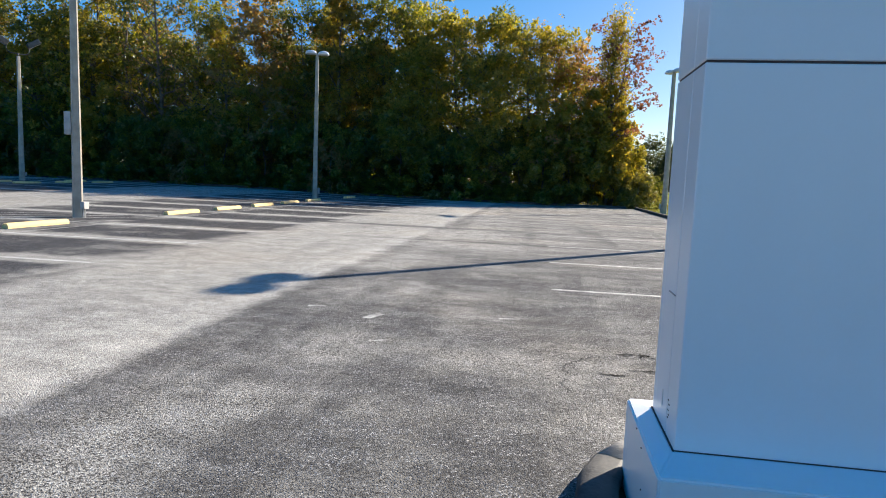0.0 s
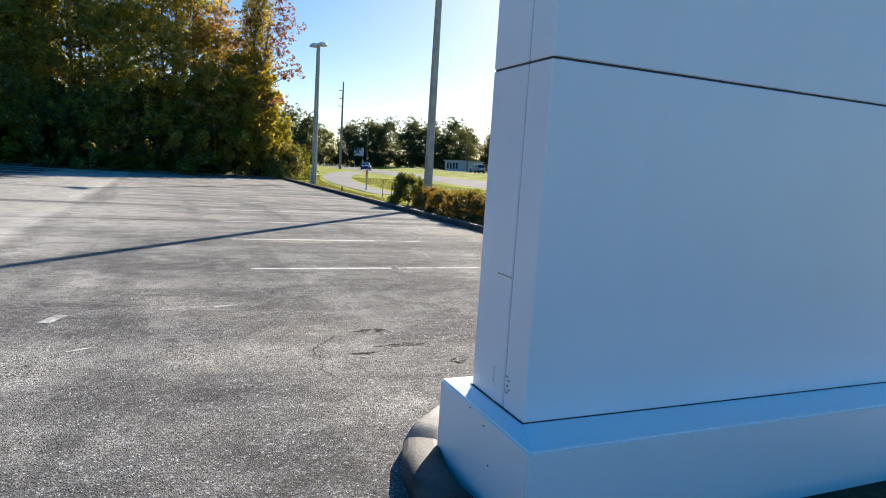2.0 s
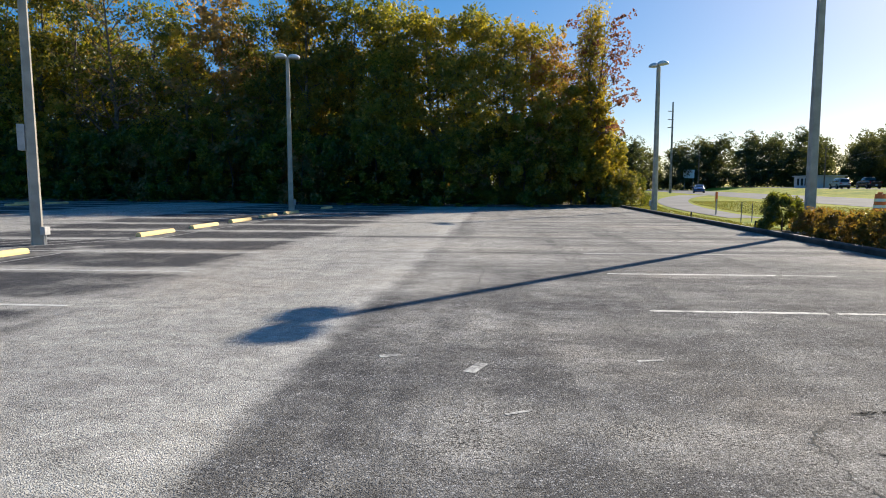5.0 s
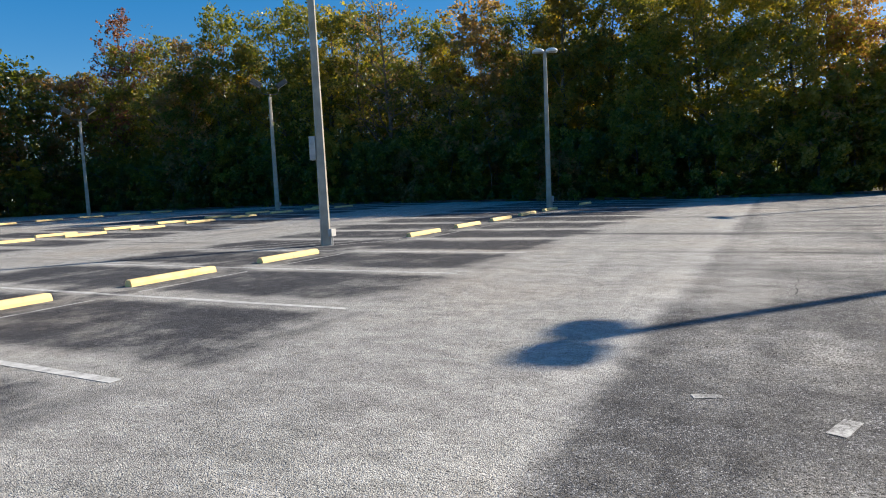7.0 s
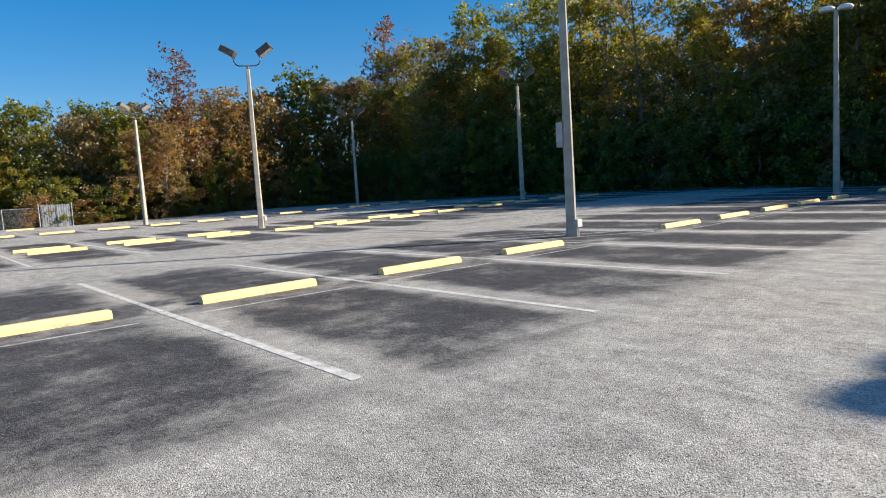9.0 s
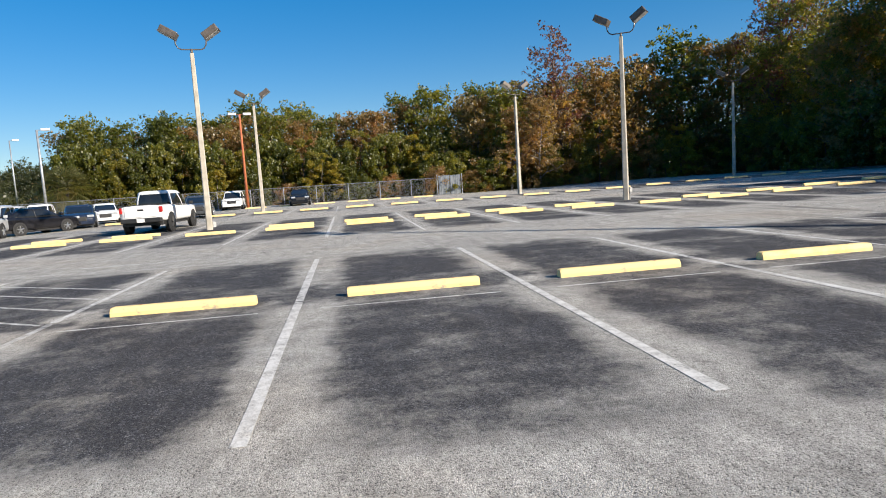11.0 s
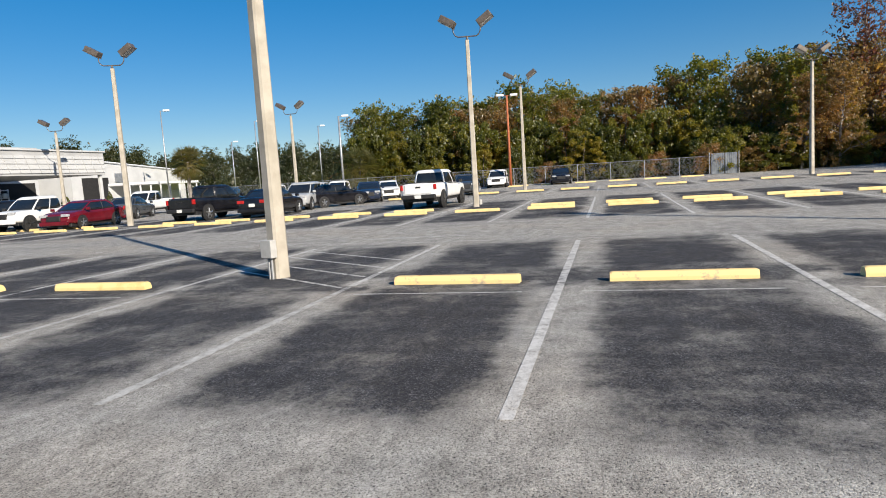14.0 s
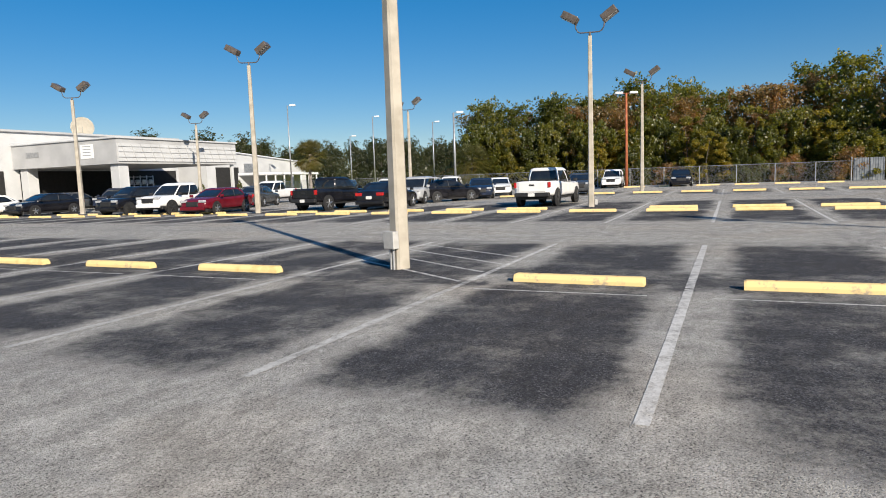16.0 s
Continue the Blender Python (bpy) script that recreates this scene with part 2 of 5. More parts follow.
M_ASPHALT = make_asphalt()
M_LINE = make_line_paint("worn_white_paint", 0.475, (0.68, 0.665, 0.63))
M_LINE_FAINT = make_line_paint("faint_white_paint", 0.51, (0.58, 0.57, 0.54))
M_STOP = surface("yellow_painted_concrete", (0.66, 0.45, 0.17), (0.80, 0.60, 0.27), 0.75, 0, 5, 55, 0.3, 0.006, 0, 0.3, 0.55)
M_STOP_WORN = surface("chipped_yellow_concrete", (0.36, 0.30, 0.22), (0.79, 0.58, 0.26), 0.8, 0, 4, 30, 0.4, 0.008, 0, 0.30, 0.42)
M_CONCRETE = surface("pole_concrete", (0.33, 0.30, 0.245), (0.45, 0.41, 0.345), 0.85, 0, 3, 90, 0.25, 0.004)
M_KERB = surface("kerb_concrete", (0.20, 0.185, 0.165), (0.42, 0.39, 0.35), 0.9, 0, 4, 50, 0.4, 0.008)
# near-black mix: shade on the kerbs is put into this colour
M_KERB_DARK = surface("shade_dark_kerb", (0.02, 0.02, 0.022), (0.07, 0.066, 0.06), 0.7, 0, 4, 50, 0.4, 0.006)
M_PANEL = surface("white_sign_panel", (0.84, 0.86, 0.88), (0.87, 0.89, 0.91), 0.32, 0, 0.8, 3, 0.02, 0.002)
M_SEAM_SHADE = surface("dark_seam_and_shade_line", (0.05, 0.03, 0.03), (0.09, 0.06, 0.06), 0.7)
M_WHITE_METAL = surface("white_painted_metal", (0.66, 0.67, 0.68), (0.74, 0.75, 0.76), 0.4, 0, 3, 20, 0.05)
M_GREY_METAL = surface("galvanised_metal", (0.30, 0.31, 0.32), (0.42, 0.43, 0.44), 0.45, 0.6, 5, 40, 0.1)
M_GREY_BOX = surface("grey_electrical_enclosure", (0.36, 0.355, 0.34), (0.46, 0.455, 0.44), 0.55, 0, 6, 30, 0.1)
M_BRONZE = surface("dark_bronze_housing", (0.085, 0.07, 0.058), (0.125, 0.105, 0.09), 0.33, 0.1, 5, 40, 0.1)
M_LENS = surface("clouded_lamp_glass", (0.42, 0.42, 0.40), (0.52, 0.51, 0.48), 0.3)
M_RUST = surface("rusty_orange_steel", (0.30, 0.08, 0.03), (0.42, 0.14, 0.06), 0.75, 0.1)
M_BARK = surface("bark", (0.075, 0.06, 0.048), (0.19, 0.16, 0.13), 0.95, 0, 2.5, 18, 0.7, 0.03)
M_BARK_PALE = surface("pale_bark", (0.16, 0.145, 0.125), (0.34, 0.31, 0.28), 0.95, 0, 2.5, 18, 0.6, 0.03)
M_GRASS_GROUND = surface("mown_grass_ground", (0.12, 0.175, 0.016), (0.31, 0.30, 0.032), 0.95, 0, 0.35, 9, 0.8, 0.05)
M_WOOD_FLOOR = surface("leaf_litter", (0.045, 0.035, 0.022), (0.11, 0.08, 0.045), 0.95, 0, 0.8, 12, 0.8, 0.05)
M_ROAD = surface("road_asphalt", (0.15, 0.146, 0.14), (0.21, 0.205, 0.195), 0.9, 0, 0.3, 60, 0.3, 0.005)
M_PATH = surface("pale_driveway", (0.19, 0.185, 0.175), (0.25, 0.24, 0.23), 0.9, 0, 0.4, 40, 0.2, 0.005)
M_STUCCO = surface("white_stucco", (0.44, 0.45, 0.46), (0.52, 0.53, 0.535), 0.85, 0, 0.6, 25, 0.2, 0.004)
M_STUCCO_GREY = surface("grey_white_fascia", (0.34, 0.345, 0.35), (0.42, 0.425, 0.43), 0.8, 0, 0.6, 25, 0.2, 0.004)
M_GATE = surface("blue_grey_sheet_metal", (0.13, 0.15, 0.17), (0.24, 0.26, 0.28), 0.5, 0.2, 3, 20, 0.1)
M_CREAM = surface("cream_fibreglass", (0.66, 0.60, 0.49), (0.74, 0.68, 0.57), 0.6)
# near-black for cracks, and for the unlit inside of bays, doors and windows
M_DARK = surface("crack_and_unlit_opening", (0.012, 0.012, 0.012), (0.02, 0.02, 0.02), 0.9)
M_ROOF = surface("flat_roofing", (0.35, 0.34, 0.33), (0.45, 0.44, 0.42), 0.9)
M_TYRE = surface("tyre_rubber", (0.012, 0.012, 0.012), (0.025, 0.025, 0.025), 0.85)
M_RIM = surface("alloy_rim", (0.42, 0.43, 0.44), (0.55, 0.56, 0.57), 0.3, 0.85)
M_RIM_DARK = surface("black_rim", (0.02, 0.02, 0.02), (0.05, 0.05, 0.05), 0.4, 0.4)
M_TRIM = surface("black_plastic_trim", (0.012, 0.012, 0.013), (0.024, 0.024, 0.025), 0.6)
M_CHROME = surface("chrome", (0.6, 0.6, 0.61), (0.7, 0.7, 0.71), 0.15, 1.0)
M_PLATE = surface("licence_plate", (0.62, 0.62, 0.60), (0.70, 0.70, 0.68), 0.5)
M_HEAD = surface("headlamp_lens", (0.30, 0.31, 0.33), (0.42, 0.43, 0.45), 0.10)
M_TAIL = surface("red_tail_lamp", (0.30, 0.012, 0.012), (0.42, 0.02, 0.02), 0.15)
M_ORANGE = surface("orange_plastic", (0.72, 0.14, 0.03), (0.80, 0.19, 0.05), 0.5)
M_REFLECT = surface("white_reflective_band", (0.72, 0.72, 0.70), (0.8, 0.8, 0.78), 0.4)
M_GLASS = surface("dark_car_glass", (0.010, 0.012, 0.014), (0.016, 0.018, 0.02), 0.06, 0, 3, 10, 0.0, 0.001, 0.4)
M_MARK = surface("pencil_marks", (0.03, 0.03, 0.03), (0.06, 0.06, 0.06), 0.8)

for dull in (M_GRASS_GROUND, M_ROAD, M_PATH, M_WOOD_FLOOR):
    dull.node_tree.nodes["Principled BSDF"].inputs["Specular IOR Level"].default_value = 0.08


def car_paint(name, a, b, rough=0.22):
    return surface(name, a, b, rough, 0.0, 2, 30, 0.01, 0.001, 0.15)


P_WHITE = car_paint("white_car_paint", (0.70, 0.70, 0.69), (0.76, 0.76, 0.75))
P_BLACK = car_paint("black_car_paint", (0.006, 0.006, 0.008), (0.012, 0.012, 0.015))
P_NAVY = car_paint("dark_blue_car_paint", (0.012, 0.018, 0.035), (0.022, 0.03, 0.055))
P_RED = car_paint("dark_red_car_paint", (0.10, 0.004, 0.010), (0.14, 0.007, 0.014))
P_SILVER = car_paint("silver_car_paint", (0.33, 0.34, 0.35), (0.42, 0.43, 0.44))
P_GREY = car_paint("dark_grey_car_paint", (0.04, 0.043, 0.047), (0.065, 0.068, 0.072))
P_BLUE = car_paint("bright_blue_car_paint", (0.012, 0.08, 0.22), (0.02, 0.11, 0.28))

L_GREEN = make_leaf("green_leaves", [(0.034, 0.044, 0.008), (0.078, 0.096, 0.012), (0.15, 0.16, 0.018), (0.30, 0.26, 0.026)])
L_OLIVE = make_leaf("olive_yellow_leaves", [(0.07, 0.085, 0.012), (0.17, 0.17, 0.018), (0.30, 0.25, 0.03), (0.38, 0.27, 0.04)])
L_GOLD = make_leaf("golden_leaves", [(0.10, 0.10, 0.02), (0.20, 0.165, 0.026), (0.31, 0.225, 0.03), (0.28, 0.15, 0.035)])
L_BROWN = make_leaf("brown_autumn_leaves", [(0.10, 0.085, 0.03), (0.18, 0.135, 0.05), (0.27, 0.175, 0.065), (0.34, 0.165, 0.065)])
L_RED = make_leaf("red_autumn_leaves", [(0.085, 0.04, 0.034), (0.13, 0.052, 0.042), (0.17, 0.07, 0.05), (0.19, 0.12, 0.075)])
L_HEDGE = make_leaf("hedge_leaves", [(0.05, 0.052, 0.012), (0.11, 0.09, 0.018), (0.18, 0.115, 0.025), (0.24, 0.12, 0.03)])
L_FAR = make_leaf("dark_far_leaves", [(0.022, 0.030, 0.012), (0.042, 0.056, 0.02), (0.075, 0.085, 0.03), (0.13, 0.13, 0.045)])
L_PALM = make_leaf("palm_fronds", [(0.06, 0.08, 0.02), (0.11, 0.12, 0.03), (0.20, 0.17, 0.06), (0.28, 0.22, 0.10)])
L_GRASS = make_leaf("grass_blades", [(0.06, 0.085, 0.012), (0.12, 0.145, 0.02), (0.20, 0.19, 0.035), (0.30, 0.25, 0.07)], 0.25)


# ---- builders ----
def link_mesh(name, me, material, parent=None, label=""):
    ob = new(name, me)
    for mt in material if isinstance(material, (list, tuple)) else [material]:
        me.materials.append(mt)
    if parent:
        ob.parent = parent
    if label:
        tagged(ob, label)
    return ob


def part(name, bm, material, parent=None, label="", smooth=False):
    me = bpy.data.meshes.new(name)
    bmesh.ops.recalc_face_normals(bm, faces=bm.faces)
    bm.to_mesh(me)
    bm.free()
    if smooth:
        me.shade_smooth()
    return link_mesh(name, me, material, parent, label)


def thing(name, m, label, category, group="", kind=""):
    ob = new(name)
    ob.matrix_basis = m
    ob.empty_display_size = 0.2
    return tagged(ob, label, category, group, kind)


def box(bm, x0, x1, y0, y1, z0, z1, bevel=0.0, seg=1, m=None):
    vs = [bm.verts.new(v) for v in ((x0, y0, z0), (x1, y0, z0), (x1, y1, z0), (x0, y1, z0), (x0, y0, z1), (x1, y0, z1), (x1, y1, z1), (x0, y1, z1))]
    fs = [bm.faces.new([vs[i] for i in q]) for q in ((3, 2, 1, 0), (4, 5, 6, 7), (0, 1, 5, 4), (1, 2, 6, 5), (2, 3, 7, 6), (3, 0, 4, 7))]
    if bevel:
        es = list({e for f in fs for e in f.edges})
        out = bmesh.ops.bevel(bm, geom=es, offset=bevel, segments=seg, affect="EDGES", profile=0.5)
        vs = [v for v in out["verts"]]
        vs = list({v for f in out["faces"] for v in f.verts} | set(vs))
    if m is not None:
        bmesh.ops.transform(bm, matrix=m, verts=[v for v in vs if v.is_valid])
    return bm


def tube(bm, path, radii, sides=8, square=False, turn=0.0, cap=True):
    """A tapered tube along a path of points."""
    pts = [Vector(p) for p in path]
    rings = []
    for i, p in enumerate(pts):
        d = (pts[min(i + 1, len(pts) - 1)] - pts[max(i - 1, 0)]).normalized()
        up = Vector((0, 1, 0)) if abs(d.z) > 0.9 else Vector((0, 0, 1))
        a = d.cross(up).normalized()
        b = a.cross(d).normalized()
        r = radii[i] if isinstance(radii, (list, tuple)) else radii
        ring = []
        for k in range(sides):
            w = 2 * math.pi * k / sides + turn
            ring.append(bm.verts.new(p + (a * math.cos(w) + b * math.sin(w)) * r))
        rings.append(ring)
    for r0, r1 in zip(rings, rings[1:]):
        for k in range(sides):
            bm.faces.new((r0[k], r0[(k + 1) % sides], r1[(k + 1) % sides], r1[k]))
    if cap:
        bm.faces.new(rings[0][::-1])
        bm.faces.new(rings[-1])
    return bm


def prism(bm, outline, z0, z1):
    """An upright prism over a plan outline."""
    lo = [bm.verts.new((x, y, z0)) for x, y in outline]
    hi = [bm.verts.new((x, y, z1)) for x, y in outline]
    n = len(lo)
    bm.faces.new(lo[::-1])
    bm.faces.new(hi)
    for i in range(n):
        bm.faces.new((lo[i], lo[(i + 1) % n], hi[(i + 1) % n], hi[i]))
    return bm


def smooth01(v):
    v = min(1.0, max(0.0, v))
    return v * v * (3 - 2 * v)


def zg(x, y):
    """The ground's height: level, with a slight rise towards the woods and the fence, and a bank beyond the road."""
    return 0.38 * smooth01((y - 17) / 18) * smooth01(-x / 34) + 0.15 * smooth01((-x - 22) / 28) * smooth01((y + 16) / 12) * (1 - smooth01((y - 17) / 18)) + 0.78 * smooth01((((x - 22.7) * 0.995 - (y - 46.7) * 0.1) - 13) / 9)


def grid_mesh(name, xs, ys, drop, material):
    verts = [(x, y, zg(x, y) - drop) for y in ys for x in xs]
    w = len(xs)
    faces = [(j * w + i, j * w + i + 1, (j + 1) * w + i + 1, (j + 1) * w + i) for j in range(len(ys) - 1) for i in range(w - 1)]
    me = bpy.data.meshes.new(name)
    me.from_pydata(verts, [], faces)
    return link_mesh(name, me, material)


# ---- ground, lot, kerbs, roads ----
far = [-2500, -900, -400, -200, -130]
xs = far + [-110 + 4 * i for i in range(56)] + [140, 200, 400, 900, 2500]
ys = far + [-110 + 4 * i for i in range(52)] + [110, 125, 140, 160, 180, 200, 240, 300, 400, 900, 2500]
ground = tagged(grid_mesh("ground", xs, ys, 0.03, M_GRASS_GROUND), "mown grass ground, green and straw-coloured", "ground", kind="structure")
lot = tagged(grid_mesh("parking_lot", [-70 + 76.5 * i / 60 for i in range(61)], [-60 + 104.5 * i / 80 for i in range(81)], 0.0, M_ASPHALT),
             "worn grey asphalt parking lot with dark sealed bays", "parking lot", kind="structure")
bm = bmesh.new()
for x0, x1, y0, y1 in ((-110, 6.6, 44.7, 140), (-140, -66.4, -34, 44.6)):
    n = 20
    g = [[bm.verts.new((x0 + (x1 - x0) * i / n, y0 + (y1 - y0) * j / n, zg(x0 + (x1 - x0) * i / n, y0 + (y1 - y0) * j / n) - 0.018)) for i in range(n + 1)] for j in range(n + 1)]
    for j in range(n):
        for i in range(n):
            bm.faces.new((g[j][i], g[j][i + 1], g[j + 1][i + 1], g[j + 1][i]))
tagged(part("woodland_floor", bm, M_WOOD_FLOOR), "brown leaf litter under the trees", "ground", kind="structure")


def kerb_run(name, pts, width, height, material, label):
    """A kerb of rounded section along a line of plan points."""
    bm = bmesh.new()
    prof = [(0, -0.05), (0, height * 0.75), (width * 0.18, height), (width * 0.82, height), (width, height * 0.8), (width, -0.05)]
    rings = []
    for i, (x, y) in enumerate(pts):
        a, b = pts[max(i - 1, 0)], pts[min(i + 1, len(pts) - 1)]
        d = Vector((b[0] - a[0], b[1] - a[1], 0)).normalized()
        nrm = Vector((d.y, -d.x, 0))
        rings.append([bm.verts.new(Vector((x, y, zg(x, y) + h)) + nrm * o) for o, h in prof])
    for r0, r1 in zip(rings, rings[1:]):
        for k in range(len(prof) - 1):
            bm.faces.new((r0[k], r0[k + 1], r1[k + 1], r1[k]))
    bm.faces.new(rings[0])
    bm.faces.new(rings[-1][::-1])
    return tagged(part(name, bm, material), label, "kerb", kind="structure")


# the shaded look of the east kerb's face is part of its dark colour
kerb_run("kerb_east", [(6.5, -14 + i) for i in range(59)], 0.16, 0.14, M_KERB_DARK, "concrete kerb beside the lot, its shaded face coloured dark")
kerb_run("kerb_north", [(-68 + 2 * i, 44.55) for i in range(38)][::-1], 0.16, 0.14, M_KERB_DARK, "dark kerb along the woods")


def strip(name, a, d, s0, s1, w, z, material, label):
    """A road strip: from a along d, w metres wide to the right of d."""
    bm = bmesh.new()
    d = Vector((*d, 0)).normalized()
    nrm = Vector((d.y, -d.x, 0))
    a = Vector((*a, 0))
    n = 24
    rows = []
    for i in range(n + 1):
        p = a + d * (s0 + (s1 - s0) * i / n)
        rows.append([bm.verts.new(p + Vector((0, 0, z))), bm.verts.new(p + nrm * w + Vector((0, 0, z))),])
    for r0, r1 in zip(rows, rows[1:]):
        bm.faces.new((r0[0], r0[1], r1[1], r1[0]))
    return tagged(part(name, bm, material), label, "road", kind="structure")


ROAD_D = (0.10, 0.995)
strip("road_near", (22.7, 46.7), ROAD_D, -160, 500, 11.5, -0.012, M_ROAD, "pale grey asphalt carriageway")
strip("road_far", (45.6, 44.4), ROAD_D, -160, 500, 9.0, 0.77, M_ROAD, "pale grey far carriageway beyond the median")
bm = bmesh.new()
prev = None
for i in range(25):
    t = i / 24
    cx, cy = 9.6 + 13.5 * t ** 1.7 * 1.15, 31.0 + 62 * t
    w = 0.75 + 1.2 * t
    cur = [bm.verts.new((cx - w, cy, -0.008)), bm.verts.new((cx + w, cy, -0.008))]
    if prev:
        bm.faces.new((prev[0], prev[1], cur[1], cur[0]))
    prev = cur
tagged(part("footpath", bm, M_PATH), "pale concrete path curving through the grass", "path", kind="structure")

# ---- painted lines ----
def paint_line(x0, y0, x1, y1, w=0.10, material=None, name="parking_line"):
    bm = bmesh.new()
    a, b = Vector((x0, y0, 0)), Vector((x1, y1, 0))
    d = (b - a).normalized()
    nrm = Vector((-d.y, d.x, 0)) * w / 2
    n = max(1, int((b - a).length / 2.0))
    prev = None
    for i in range(n + 1):
        p = a.lerp(b, i / n)
        j = 1 + 0.12 * math.sin(7.1 * p.x + 3.3 * p.y + i)
        z = Vector((0, 0, zg(p.x, p.y) + 0.004))
        cur = [bm.verts.new(p - nrm * j + z), bm.verts.new(p + nrm * j + z)]
        if prev:
            bm.faces.new((prev[0], prev[1], cur[1], cur[0]))
        prev = cur
    return tagged(part(name, bm, material or M_LINE), "worn white painted parking line on asphalt", "road marking", "painted parking lines", "structure")


STALL, LINE0, STOP0 = 3.05, 2.95, 1.44
for k in range(-16, 14):
    y = LINE0 + STALL * k
    if y < 43:
        paint_line(-6.2, y, -11.0, y, 0.105, M_LINE if k >= 0 else M_LINE_FAINT)
        paint_line(-11.05, y, -16.2, y, 0.105)
        paint_line(-22.2, y, -34.6, y, 0.10)
    if -3 <= k <= 12:
        paint_line(-40.5, y, -50.5, y, 0.10, M_LINE_FAINT)
    if k % 6 not in (5,):
        paint_line(-10.42, y - 2.75, -10.42, y - 0.45, 0.055, M_LINE)
for k in range(11):
    paint_line(0.67, 9.33 + 3.08 * k, 2.6 + 0.7 * (k % 2), 9.33 + 3.08 * k, 0.10)
    paint_line(2.7 + 0.7 * (k % 2), 9.33 + 3.08 * k, 4.2, 9.33 + 3.08 * k, 0.09, M_LINE_FAINT)
for k in (-7, -1, 5, 11):
    y0 = LINE0 + STALL * (k - 1)
    for i in range(4):
        x = -15.7 + 0.95 * i
        paint_line(x, y0 + 0.12, x + 1.9, y0 + STALL - 0.12, 0.075, M_LINE, "hatch_line")
for y in (-2.0, -0.6):
    paint_line(-18.1, y - 0.7, -18.2, y + 0.7, 0.09, M_LINE)
# small paint scraps and tar scars in the lane
for x, y, r, s, w in ((-1.215, 6.87, 1.2, 0.28, 0.10), (0.20, 7.2, 0.2, 0.22, 0.05), (-1.95, 7.17, 0.4, 0.18, 0.08), (-0.9, 5.9, 0.5, 0.2, 0.03)):
    paint_line(x - s / 2 * math.cos(r), y - s / 2 * math.sin(r), x + s / 2 * math.cos(r), y + s / 2 * math.sin(r), w, M_LINE_FAINT, "paint_scrap")


def crack(pts, w, seed):
    rnd = random.Random(seed)
    bm = bmesh.new()
    prev = None
    fine = []
    for a, b in zip(pts, pts[1:]):
        for i in range(6):
            t = i / 6
            fine.append((a[0] + (b[0] - a[0]) * t + rnd.uniform(-0.02, 0.02), a[1] + (b[1] - a[1]) * t + rnd.uniform(-0.02, 0.02)))
    for i, (x, y) in enumerate(fine):
        d = Vector((fine[min(i + 1, len(fine) - 1)][0] - fine[max(i - 1, 0)][0], fine[min(i + 1, len(fine) - 1)][1] - fine[max(i - 1, 0)][1], 0)).normalized()
        nn = Vector((-d.y, d.x, 0)) * w * rnd.uniform(0.25, 1.0)
        cur = [bm.verts.new(Vector((x, y, 0.003)) - nn), bm.verts.new(Vector((x, y, 0.003)) + nn)]
        if prev:
            bm.faces.new((prev[0], prev[1], cur[1], cur[0]))
        prev = cur
    return tagged(part("asphalt_crack", bm, M_DARK), "thin dark crack in the asphalt", "crack", "cracks in the asphalt", "structure")


crack([(0.71, 5.55), (0.78, 5.68), (0.87, 5.78), (1.01, 5.97)], 0.011, 1)
crack([(0.71, 5.55), (0.74, 5.35), (0.70, 5.15), (0.76, 4.88)], 0.006, 5)
crack([(0.92, 5.32), (0.96, 5.1), (1.05, 4.9)], 0.005, 7)
crack([(1.05, 5.31), (1.14, 5.31)], 0.012, 8)
crack([(0.205, 8.0), (0.215, 12.0), (0.21, 16.0), (0.22, 24.0)], 0.005, 9)
crack([(-1.31, 12.8), (-1.36, 11.8), (-1.38, 10.9)], 0.008, 4)
rnd_c = random.Random(12)
for cx, cy, rx, ry, n in ((1.36, 6.06, 0.17, 0.06, 9), (1.48, 5.58, 0.19, 0.07, 9), (1.1, 5.42, 0.08, 0.05, 3), (1.75, 5.1, 0.1, 0.05, 3)):
    for k in range(n):
        a, f = rnd_c.uniform(0, 6.28), rnd_c.uniform(0.3, 1.0)
        x, y = cx + rx * f * math.cos(a), cy + ry * f * math.sin(a)
        b = rnd_c.uniform(-0.7, 0.7)
        q = rnd_c.uniform(0.03, 0.08)
        crack([(x - q * math.cos(b), y - q * math.sin(b)), (x, y + 0.01), (x + q * math.cos(b), y + q * math.sin(b))], rnd_c.uniform(0.007, 0.016), 20 + k)

